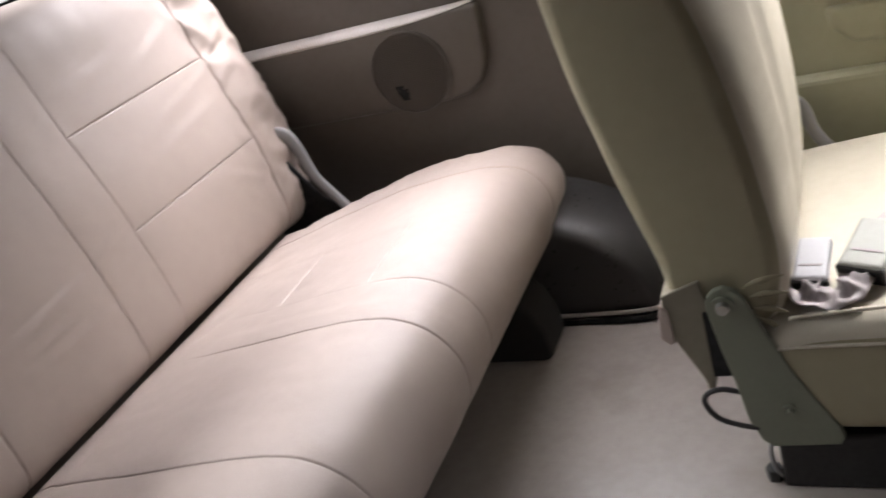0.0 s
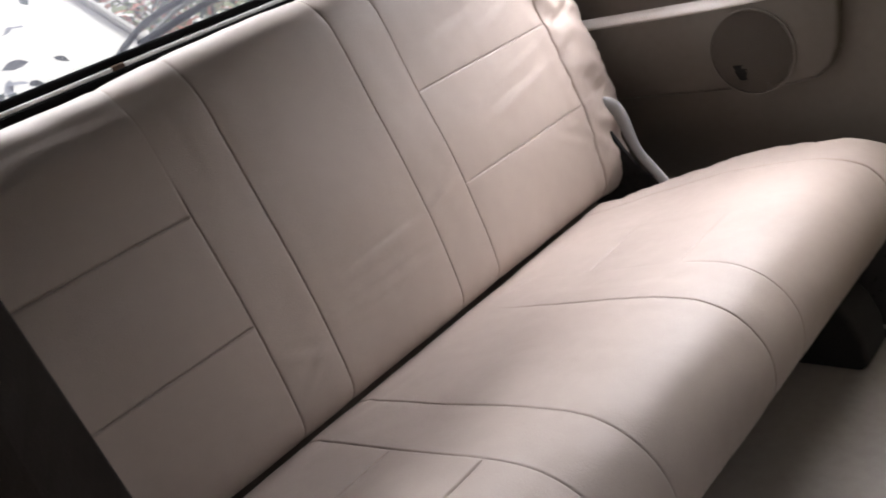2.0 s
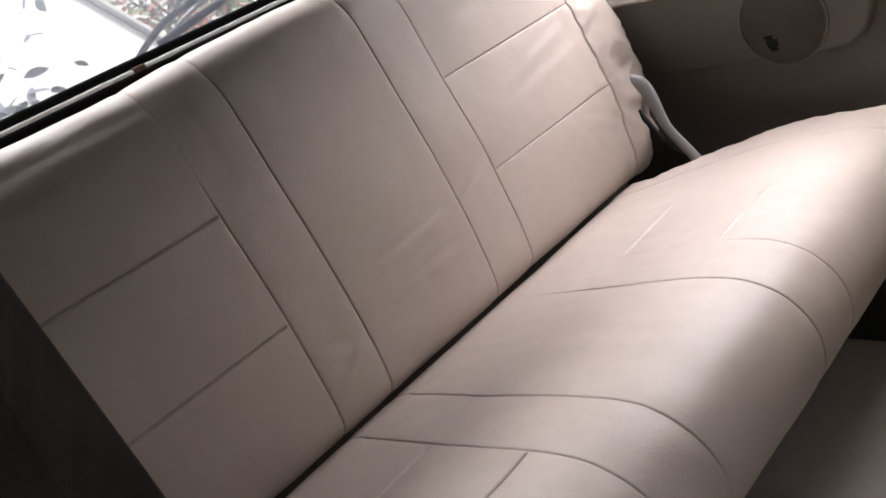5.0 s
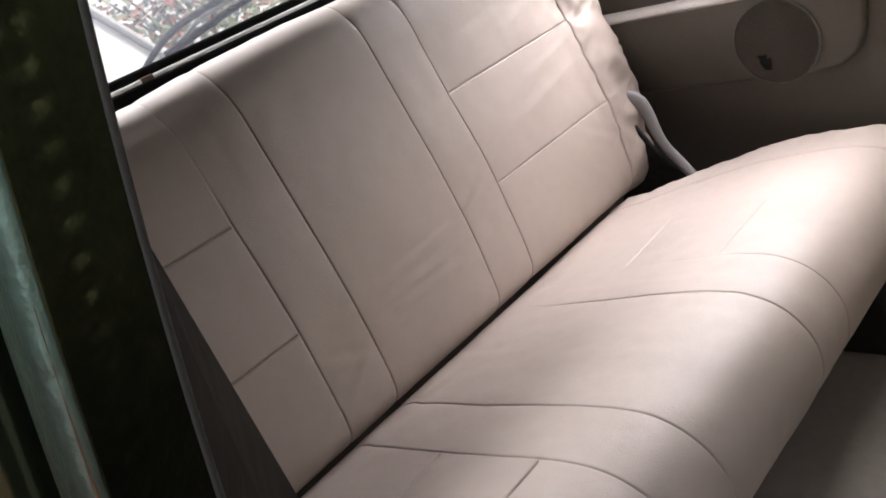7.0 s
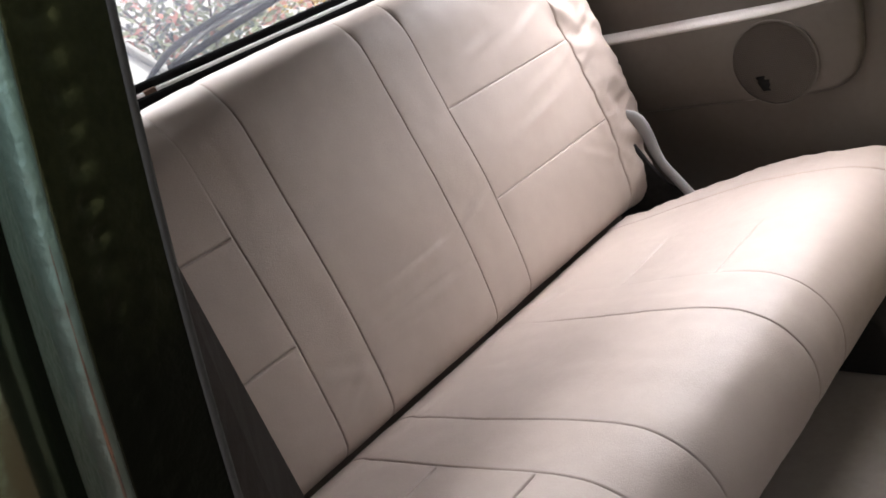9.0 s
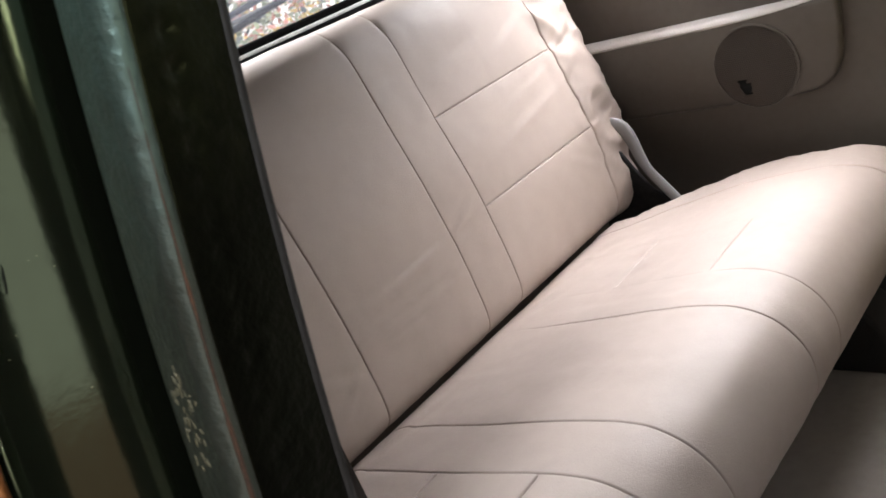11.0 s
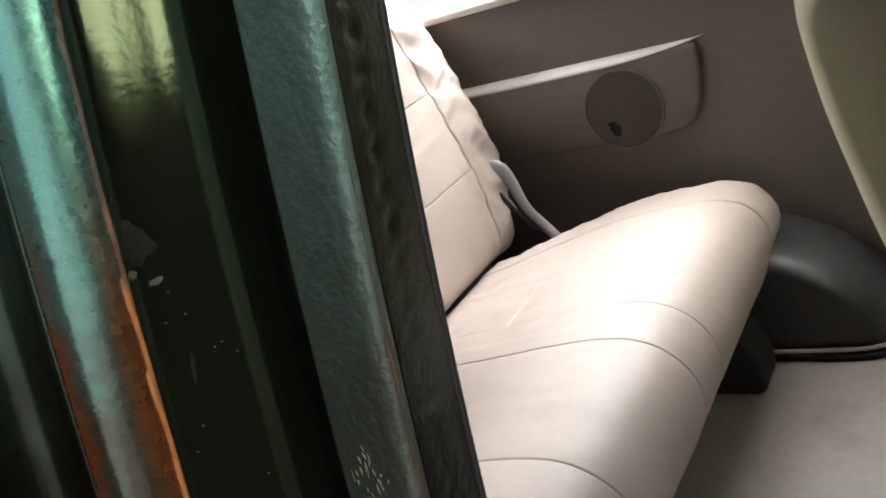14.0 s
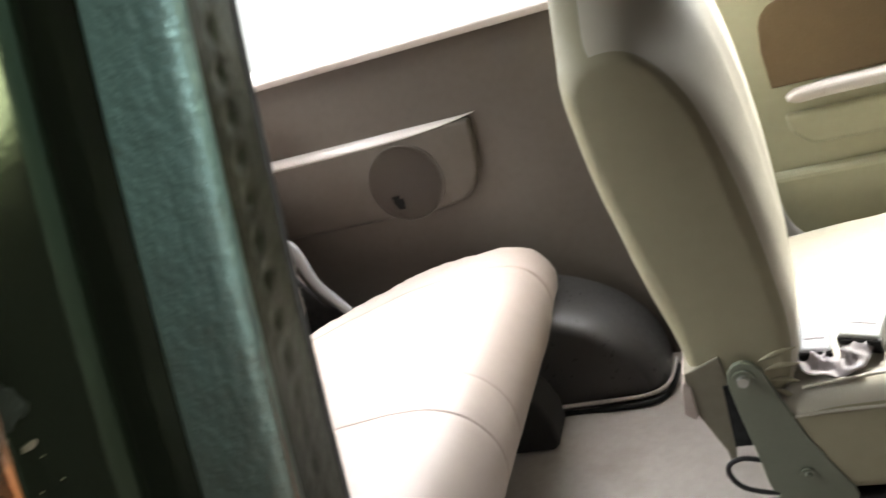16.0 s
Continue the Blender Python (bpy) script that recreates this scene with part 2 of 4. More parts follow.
def dusty_glass(share):
    """Window glass with a thin even film of dust that scatters a little daylight."""
    m = glass_material("dusty_glass")
    n, l = m.node_tree.nodes, m.node_tree.links
    film = n.new("ShaderNodeBsdfTranslucent")
    film.inputs["Color"].default_value = (0.80, 0.80, 0.92, 1)
    mix = n.new("ShaderNodeMixShader")
    mix.inputs[0].default_value = share
    l.new(n["Principled BSDF"].outputs[0], mix.inputs[1]); l.new(film.outputs[0], mix.inputs[2])
    l.new(mix.outputs[0], n["Material Output"].inputs["Surface"])
    return m


GLASS_DUSTY = dusty_glass(0.16)


# ---- mesh helpers ----
def mesh_object(name, verts, faces, mat, parent=None, label="", smooth=True):
    me = bpy.data.meshes.new(name)
    me.from_pydata([tuple(v) for v in verts], [], faces)
    me.materials.append(mat)
    bm = bmesh.new(); bm.from_mesh(me)
    bmesh.ops.remove_doubles(bm, verts=bm.verts, dist=1e-6)
    bmesh.ops.recalc_face_normals(bm, faces=bm.faces)
    bm.to_mesh(me); bm.free()
    for p in me.polygons:
        p.use_smooth = smooth
    ob = new(name, me)
    if parent is not None:
        ob.parent = parent
    if label:
        ob["label"] = label
    return ob


def part(name, bm, mat, parent=None, label="", smooth=False):
    bmesh.ops.recalc_face_normals(bm, faces=bm.faces)
    me = bpy.data.meshes.new(name)
    bm.to_mesh(me); bm.free()
    me.materials.append(mat)
    for p in me.polygons:
        p.use_smooth = smooth
    ob = new(name, me)
    if parent is not None:
        ob.parent = parent
    if label:
        ob["label"] = label
    return ob


def thing(name, label, category, group="", kind=""):
    return tagged(new(name), label, category, group, kind)


def grid_faces(nu, nv, wrap_u=False):
    f = []
    for i in range(nu if wrap_u else nu - 1):
        for j in range(nv - 1):
            a, b = i * nv + j, ((i + 1) % nu) * nv + j
            f.append((a, b, b + 1, a + 1))
    return f


def box(x0, x1, y0, y1, z0, z1, bevel=0.0, segments=2):
    bm = bmesh.new()
    bmesh.ops.create_cube(bm, size=1, matrix=Matrix.Translation(((x0 + x1) / 2, (y0 + y1) / 2, (z0 + z1) / 2)) @ Matrix.Diagonal((x1 - x0, y1 - y0, z1 - z0, 1)))
    if bevel:
        bmesh.ops.bevel(bm, geom=bm.edges[:], offset=bevel, segments=segments, affect="EDGES", profile=0.5)
    return bm


def prism(outline, axis, lo, hi, bevel=0.0, segments=2):
    """A solid of an outline (pairs) pushed along an axis: 'y' takes (x, z), 'x' takes (y, z), 'z' takes (x, y)."""
    bm = bmesh.new()
    def place(p, h):
        return {"y": (p[0], h, p[1]), "x": (h, p[0], p[1]), "z": (p[0], p[1], h)}[axis]
    a = [bm.verts.new(place(p, lo)) for p in outline]
    b = [bm.verts.new(place(p, hi)) for p in outline]
    bm.faces.new(a); bm.faces.new(b[::-1])
    n = len(a)
    for i in range(n):
        bm.faces.new((a[i], b[i], b[(i + 1) % n], a[(i + 1) % n]))
    bmesh.ops.recalc_face_normals(bm, faces=bm.faces)
    if bevel:
        bmesh.ops.bevel(bm, geom=bm.edges[:], offset=bevel, segments=segments, affect="EDGES", profile=0.5, clamp_overlap=True)
    return bm


def tube(points, radius, sides=10, flat=1.0, closed_ends=True):
    """A bar along a line of points; flat squeezes it across its second axis."""
    pts = [Vector(p) for p in points]
    bm = bmesh.new()
    rings, side = [], None
    for i, p in enumerate(pts):
        way = (pts[min(i + 1, len(pts) - 1)] - pts[max(i - 1, 0)]).normalized()
        ref = side if side is not None else (Vector((0, 0, 1)) if abs(way.z) < 0.9 else Vector((1, 0, 0)))
        side = (ref - way * ref.dot(way)).normalized()
        up = way.cross(side)
        r = radius[i] if isinstance(radius, (list, tuple)) else radius
        rings.append([bm.verts.new(p + side * (r * math.cos(a)) + up * (r * flat * math.sin(a))) for a in [2 * math.pi * k / sides for k in range(sides)]])
    for r0, r1 in zip(rings, rings[1:]):
        for k in range(sides):
            bm.faces.new((r0[k], r0[(k + 1) % sides], r1[(k + 1) % sides], r1[k]))
    if closed_ends:
        bm.faces.new(rings[0][::-1]); bm.faces.new(rings[-1])
    return bm


def smooth_line(points, count):
    """Points along a smooth curve through the given ones, evenly spaced."""
    p = np.array(points, float)
    q = np.vstack([2 * p[0] - p[1], p, 2 * p[-1] - p[-2]])
    out = []
    for i in range(1, len(q) - 2):
        for t in np.linspace(0, 1, 24, endpoint=False):
            a, b, c, d = q[i - 1], q[i], q[i + 1], q[i + 2]
            out.append(0.5 * (2 * b + (c - a) * t + (2 * a - 5 * b + 4 * c - d) * t * t + (3 * b - a - 3 * c + d) * t ** 3))
    out.append(p[-1])
    out = np.array(out)
    s = np.concatenate([[0], np.cumsum(np.linalg.norm(np.diff(out, axis=0), axis=1))])
    if count is None:
        return out, s
    want = np.linspace(0, s[-1], count)
    return np.stack([np.interp(want, s, out[:, k]) for k in range(out.shape[1])], 1)


def dense(lo, hi, step, lines):
    """Even stations between lo and hi, closer together round each of the lines."""
    v = list(np.arange(lo, hi + step / 2, step))
    for c in lines:
        v = [x for x in v if abs(x - c) > 0.0095]
        v += [c + d for d in (-0.008, -0.005, -0.003, -0.0016, -0.0007, 0, 0.0007, 0.0016, 0.003, 0.005, 0.008)]
    return np.array(sorted(x for x in v if lo <= x <= hi))


def wave(x, y, z, f):
    return noise.noise(Vector((x * f, y * f, z * f)))


# ---- the bench in the back ----
STRIP_IN, STRIP_OUT, SIDE_SEAM, SEAT_SEAM = 0.118, 0.208, 0.535, 0.508


def padded(name, profile, seams_along, cross, ends, end_round, half, parent, y_of=None, gain=None, pleat=None, ridge=0.0):
    """A stitched cushion: a profile (x, z) swept along y, with sunk seams along and across it."""
    line, s = smooth_line(profile, None)
    total = s[-1]
    stations = dense(0, total, 0.007, [c[0] for c in cross])
    ys = dense(-half, half, 0.007, [k * v for v in seams_along for k in (1, -1)])
    xs, zs = np.interp(stations, s, line[:, 0]), np.interp(stations, s, line[:, 1])
    tx, tz = np.gradient(xs, stations), np.gradient(zs, stations)
    ln = np.hypot(tx, tz)
    nx, nz = -tz / ln, tx / ln
    if ends < 0:
        nx, nz = -nx, -nz
    rad = abs(ends)
    verts = []
    for i, st in enumerate(stations):
        for y in ys:
            ay = abs(y)
            d_along = min(abs(ay - v) for v in seams_along)
            near = min(seams_along, key=lambda v: abs(ay - v))
            g, tuck = gain(math.copysign(near, y), xs[i], zs[i]) if gain else (1.0, 0.0)
            off = 0.0007 * g * (1 - math.exp(-(d_along / 0.012) ** 2)) - (0.0048 if near > 0.4 else 0.0021) * g * math.exp(-(d_along / (0.0014 if near > 0.4 else 0.0010)) ** 2) - tuck * math.exp(-(d_along / 0.0045) ** 2)
            for c, lo, hi in cross:
                if lo <= ay <= hi:
                    d = abs(st - c)
                    fade = min(1, (ay - lo) / 0.01, (hi - ay) / 0.01)
                    off += fade * ((ridge if ridge and y > 0 else -0.0042 if y < 0 else -0.0024) * math.exp(-(d / (0.0012 if y < 0 else 0.0009)) ** 2) - 0.0007 * math.exp(-(d / 0.012) ** 2))
            k = max(0.0, (ay - (half - end_round)) / end_round)
            off -= rad * (1 - math.sqrt(max(0.0, 1 - min(k, 1.0) ** 2.2)))
            off += 0.0016 * wave(xs[i], y, zs[i], 9) + 0.0006 * wave(xs[i] + 3, y, zs[i], 28)
            if pleat:
                off += pleat(xs[i], y, zs[i])
            yy = y if y_of is None else y_of(y, xs[i], zs[i])
            verts.append((xs[i] + nx[i] * off, yy, zs[i] + nz[i] * off))
    nu, nv = len(stations), len(ys)
    faces = grid_faces(nu, nv)
    faces.append(tuple(i * nv for i in range(nu)))
    faces.append(tuple(i * nv + nv - 1 for i in reversed(range(nu))))
    return mesh_object(name, verts, faces, LEATHER, parent)


bench = thing("rear_bench_seat", "beige leatherette rear bench seat with stitched seams", "car seat")
BACK = [(-0.06, 0.290), (-0.025, 0.294), (-0.001, 0.306), (0.0108, 0.333), (0.008, 0.39), (-0.003, 0.472), (-0.018, 0.545), (-0.038, 0.622), (-0.056, 0.695), (-0.066, 0.737), (-0.077, 0.765), (-0.093, 0.785), (-0.119, 0.798), (-0.150, 0.795), (-0.172, 0.774), (-0.180, 0.73), (-0.165, 0.60), (-0.14, 0.45), (-0.115, 0.30)]


def station_at(profile, z):
    line, s = smooth_line(profile, None)
    top = int(np.argmax(line[:, 1]))
    return float(np.interp(z, line[4:top, 1], s[4:top]))


def station_x(profile, x):
    line, s = smooth_line(profile, None)
    far = int(np.argmax(line[:, 0]))
    return float(np.interp(x, line[:far, 0], s[:far]))


def fold(y, z, y0, z0, y1, z1, height, width):
    """A soft crease line from one point to another on a cushion's face."""
    dy, dz = y1 - y0, z1 - z0
    ln = math.hypot(dy, dz)
    t = ((y - y0) * dy + (z - z0) * dz) / (ln * ln)
    if t < -0.1 or t > 1.1:
        return 0.0
    d = (-(y - y0) * dz + (z - z0) * dy) / ln + 0.0015 * noise.noise(Vector((t * 9, y0 * 40, 2)))
    return height * max(0, math.sin(math.pi * (t + 0.1) / 1.2)) * (math.exp(-(d / width) ** 2) - 0.7 * math.exp(-((d - 1.6 * width) / width) ** 2))


BACK_FOLDS = [(-0.117, 0.418, 0.117, 0.412, 0.0011, 0.005), (-0.115, 0.430, 0.08, 0.438, 0.0009, 0.005), (-0.07, 0.455, 0.09, 0.468, 0.0008, 0.006), (-0.10, 0.405, 0.02, 0.395, 0.0006, 0.004),
              (-0.205, 0.42, -0.125, 0.385, 0.0009, 0.006), (-0.19, 0.36, -0.13, 0.40, 0.0007, 0.005), (0.125, 0.47, 0.205, 0.50, 0.0007, 0.006), (0.30, 0.53, 0.50, 0.56, 0.0010, 0.008), (0.36, 0.575, 0.52, 0.60, 0.0010, 0.006),
              (0.40, 0.66, 0.53, 0.70, 0.0010, 0.008), (0.24, 0.67, 0.40, 0.69, 0.0007, 0.008), (0.44, 0.45, 0.53, 0.40, 0.0012, 0.006), (-0.50, 0.55, -0.30, 0.57, 0.0009, 0.009), (-0.45, 0.40, -0.25, 0.37, 0.0008, 0.008)]


def back_gain(seam, x, z):
    roll = math.exp(-((z - 0.778) / 0.016) ** 2) if x > -0.13 else 0.4
    g = 1.0
    if abs(abs(seam) - STRIP_OUT) < 0.01 and z > 0.63:
        g = max(0.12, 1 - (z - 0.63) / 0.04) if seam < 0 and z < 0.75 else 0.7
    if seam > 0 and abs(seam) < 0.3:
        g *= 0.62
    return g, 0.0022 * roll if abs(seam) < 0.3 else 0.0


def back_pleat(x, y, z):
    ay = abs(y)
    st = z
    o = 0.0
    if z > 0.73:
        k = min(1, max(0, (0.03 - y) / 0.36))
        o -= 0.013 * k * k * (3 - 2 * k) * min(1, (z - 0.73) / 0.04)
    if x > -0.12:
        for f in BACK_FOLDS:
            o += (1.8 if ay < STRIP_OUT else 1.3) * fold(y, z, *f)
    if ay > 0.50:
        k = min(1, (ay - 0.50) / 0.06)
        o += k * (0.006 * noise.noise(Vector((st * 20, y * 14, 2.0))) + 0.017 * (0.35 - abs(noise.noise(Vector((st * 15 + y * 9, y * 11, 7.0))))) + 0.007 * (0.3 - abs(noise.noise(Vector((st * 45 - y * 20, y * 16, 5.0))))))
    return o


def back_y(y, x, z):
    ay = abs(y)
    k = max(0, (ay - 0.45) / 0.2)
    ease = -0.03 * k * max(0, (0.45 - z) / 0.15) - 0.010 * k * max(0, (z - 0.66) / 0.14)
    return math.copysign(ay + ease, y)


padded("backrest", BACK, (STRIP_IN, STRIP_OUT, SIDE_SEAM), [(station_at(BACK, 0.472), STRIP_OUT, SIDE_SEAM), (station_at(BACK, 0.622), STRIP_OUT, SIDE_SEAM)], -0.075, 0.085, 0.684, bench, back_y, gain=back_gain, pleat=back_pleat)

SEAT = [(-0.05, 0.235), (-0.035, 0.261), (-0.019, 0.281), (0.010, 0.299), (0.046, 0.309), (0.12, 0.321), (0.176, 0.330), (0.25, 0.343), (0.328, 0.356), (0.375, 0.360), (0.41, 0.357), (0.443, 0.343), (0.467, 0.318), (0.479, 0.285), (0.476, 0.248), (0.458, 0.215), (0.43, 0.193), (0.39, 0.178), (0.30, 0.168), (0.0, 0.165)]


def seat_y(y, x, z):
    ay = abs(y)
    if ay < 0.30:
        return y
    end = np.interp(x, (0, 0.06, 0.10, 0.14, 0.18, 0.22, 0.27, 0.32, 0.37, 0.41, 0.45, 0.48), (0.50, 0.514, 0.544, 0.576, 0.600, 0.618, 0.632, 0.638, 0.642, 0.651, 0.670, 0.674))
    return math.copysign(0.30 + (ay - 0.30) * (end - 0.30) / 0.30, y)


def seat_gain(seam, x, z):
    if z < 0.22:
        return 1.0, 0.0
    g = 1.0
    if seam > 0 and abs(seam - STRIP_OUT) < 0.01:
        g = 0.12 + 0.45 * min(1, max(0, (x - 0.33) / 0.05))
    elif seam > 0 and abs(seam - STRIP_IN) < 0.01:
        g = min(1, max(0.1, (x - 0.06) / 0.10))
    return g, 0.0


SEAT_FOLDS = [(0.16, 0.02, 0.24, 0.06, 0.0025, 0.010), (0.02, 0.03, 0.13, 0.02, 0.0016, 0.008), (0.26, 0.03, 0.42, 0.05, 0.0014, 0.010), (-0.16, 0.03, -0.04, 0.05, 0.0015, 0.009), (-0.30, 0.04, -0.18, 0.03, 0.0014, 0.009)]


def seat_pleat(x, y, z):
    ay = abs(y)
    o = 0.0
    if z > 0.22:
        for f in SEAT_FOLDS:
            o += fold(y, x, *f)
    st = x + z
    if ay > 0.44 and x > 0.25 and z > 0.22:
        k, q = min(1, (ay - 0.44) / 0.12), min(1, (x - 0.25) / 0.10)
        o -= 0.008 * k * k * (3 - 2 * k) * q
    if ay < 0.53:
        return o
    return o + min(1, (ay - 0.53) / 0.04) * (0.004 * noise.noise(Vector((st * 26, y * 12, 4.0))) + 0.0025 * noise.noise(Vector((st * 80, y * 20, 6.0))))


padded("seat_cushion", SEAT, (STRIP_IN, STRIP_OUT, SEAT_SEAM), [(station_x(SEAT, 0.176), STRIP_OUT, 0.36), (station_x(SEAT, 0.328), STRIP_OUT, 0.36)], 0.020, 0.032, 0.60, bench, seat_y, gain=seat_gain, pleat=seat_pleat, ridge=0.0016)
for side in (1, -1):
    strip = smooth_line([(-0.04, 0.605 * side, 0.435), (-0.01, 0.60 * side, 0.447), (0.014, 0.602 * side, 0.440), (0.029, 0.598 * side, 0.414), (0.040, 0.592 * side, 0.384), (0.054, 0.586 * side, 0.358), (0.076, 0.580 * side, 0.333), (0.112, 0.566 * side, 0.298)], 24)
    part("hinge_cover", tube(strip, [0.018 - 0.008 * min(1, k / 14) for k in range(24)], 14, 0.4), GREY, bench, "grey plastic hinge cover", True)
    part("hinge_plate", prism([(-0.06, 0.25), (-0.05, 0.41), (-0.015, 0.425), (0.005, 0.41), (0.030, 0.365), (0.055, 0.325), (0.11, 0.29), (0.11, 0.22)], "y", 0.582 * side - 0.004, 0.582 * side + 0.004, 0.002), HOLE, bench)
    part("leg", prism([(0.06, 0.05), (0.08, 0.17), (0.41, 0.17), (0.435, 0.14), (0.45, 0.10), (0.452, 0.06), (0.44, 0.05), (0.30, 0.05), (0.27, 0.09), (0.14, 0.09), (0.12, 0.05)], "y", 0.485 * side - 0.045, 0.485 * side + 0.045, 0.014, 3), CARPET, bench, "black steel bench leg")
part("underframe", box(0.03, 0.33, -0.5, 0.5, 0.14, 0.168, 0.006), BLACK, bench)

# ---- floor and shell ----
WALL_Y = 0.697
tagged(mesh_object("floor", *(lambda xs, ys: ([(x, y, 0.05 + 0.0055 * wave(x, y * 0.35, 0, 9) + 0.001 * wave(x, y, 5, 20)) for x in xs for y in ys], grid_faces(len(xs), len(ys))))(np.linspace(-0.5, 3.3, 180), np.linspace(-0.72, 0.72, 80)), VINYL), "taupe vinyl van floor covering with soft ripples", "floor", kind="structure")
tagged(part("underfloor", box(-0.5, 3.3, -0.72, 0.72, -0.10, 0.035), BLACK), "dark underside of the van floor", "floor", kind="structure")

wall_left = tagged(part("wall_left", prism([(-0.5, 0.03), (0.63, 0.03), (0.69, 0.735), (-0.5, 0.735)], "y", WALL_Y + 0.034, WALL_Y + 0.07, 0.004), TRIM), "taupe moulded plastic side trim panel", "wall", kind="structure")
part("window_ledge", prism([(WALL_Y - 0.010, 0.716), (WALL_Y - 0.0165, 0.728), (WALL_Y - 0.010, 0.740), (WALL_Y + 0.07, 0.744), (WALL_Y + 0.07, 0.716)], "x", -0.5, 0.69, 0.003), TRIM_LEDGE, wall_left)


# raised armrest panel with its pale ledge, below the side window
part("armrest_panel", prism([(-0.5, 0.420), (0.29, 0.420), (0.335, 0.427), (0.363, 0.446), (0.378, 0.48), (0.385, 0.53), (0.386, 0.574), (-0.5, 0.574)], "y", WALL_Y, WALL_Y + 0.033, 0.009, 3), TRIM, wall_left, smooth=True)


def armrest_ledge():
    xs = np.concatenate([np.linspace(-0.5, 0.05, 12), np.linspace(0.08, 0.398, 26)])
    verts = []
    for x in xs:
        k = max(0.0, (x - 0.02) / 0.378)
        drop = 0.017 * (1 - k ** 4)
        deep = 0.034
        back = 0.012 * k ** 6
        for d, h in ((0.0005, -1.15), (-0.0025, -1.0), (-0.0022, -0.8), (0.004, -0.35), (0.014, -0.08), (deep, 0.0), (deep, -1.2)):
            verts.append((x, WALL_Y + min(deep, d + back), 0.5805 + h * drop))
    return mesh_object("armrest_ledge", verts, grid_faces(len(xs), 7), TRIM_LEDGE, wall_left, "pale ledge")


armrest_ledge()
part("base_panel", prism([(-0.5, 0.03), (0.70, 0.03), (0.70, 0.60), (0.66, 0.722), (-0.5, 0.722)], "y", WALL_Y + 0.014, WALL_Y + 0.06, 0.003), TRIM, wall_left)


# loudspeaker behind a round grille
speaker = thing("speaker_grille", "round brown perforated speaker grille with a torn hole", "speaker")
SPK = (0.238, 0.484)


def disc_ring(r0, r1, y0, y1, count=64, holes=None):
    bm = bmesh.new()
    rings = []
    for r, y in ((r0, y0), (r0, y1), (r1, y1), (r1, y0)):
        rings.append([bm.verts.new((SPK[0] + r * math.cos(a), y, SPK[1] + r * math.sin(a))) for a in [2 * math.pi * k / count for k in range(count)]])
    for a, b in zip(rings, rings[1:] + rings[:1]):
        for k in range(count):
            bm.faces.new((a[k], a[(k + 1) % count], b[(k + 1) % count], b[k]))
    return bm


part("rim", disc_ring(0.0708, 0.0735, WALL_Y - 0.0042, WALL_Y + 0.003), TRIM, speaker, smooth=False)


def grille_mesh():
    """A perforated disc: a fine mesh of cells, each with a pit, and a torn opening."""
    bm = bmesh.new()
    step, r = 0.0034, 0.0708
    n = int(r / step) + 1
    hx, hz = SPK[0] - 0.023, SPK[1] - 0.031
    for i in range(-n, n + 1):
        for j in range(-n, n + 1):
            cx, cz = SPK[0] + i * step + (step / 2 if j % 2 else 0), SPK[1] + j * step
            if math.hypot(cx - SPK[0], cz - SPK[1]) > r - step * 0.4:
                continue
            dx, dz = cx - hx, cz - hz
            if abs(dx + 0.15 * dz) < 0.0100 - 0.35 * max(0, -dz - 0.002) and -0.0135 < dz < 0.011 - (0.005 if dx > 0.003 else 0.0):
                continue
            dome = -0.004 * (1 - (math.hypot(cx - SPK[0], cz - SPK[1]) / r) ** 2)
            h, q, y = step / 2, step * 0.29, WALL_Y - 0.0035 + dome * 0.6
            o = [bm.verts.new((cx + a * h, y, cz + b * h)) for a, b in ((-1, -1), (1, -1), (1, 1), (-1, 1))]
            p = [bm.verts.new((cx + a * q, y + 0.0014, cz + b * q)) for a, b in ((-1, -1), (1, -1), (1, 1), (-1, 1))]
            for k in range(4):
                bm.faces.new((o[k], o[(k + 1) % 4], p[(k + 1) % 4], p[k]))
            bm.faces.new(p)
    return bm


part("mesh", grille_mesh(), GRILLE, speaker)
for cx, cz, lean_a in ((-0.056, -0.036, 0.4), (0.060, -0.022, 0.15)):
    a = Vector((SPK[0] + cx, WALL_Y - 0.0065, SPK[1] + cz))
    part("clip", tube([a + Vector((-0.006 * math.cos(lean_a), 0, 0.006 * math.sin(lean_a))), a, a + Vector((0.006 * math.cos(lean_a), 0, -0.006 * math.sin(lean_a)))], [0.0006, 0.0011, 0.0006], 8), TRIM, speaker, "worn clip")
# Near-black ring behind the mesh stands in for the shade inside.
part("cavity", disc_ring(0.0005, 0.0640, WALL_Y - 0.0009, WALL_Y + 0.0045), HOLE, speaker)


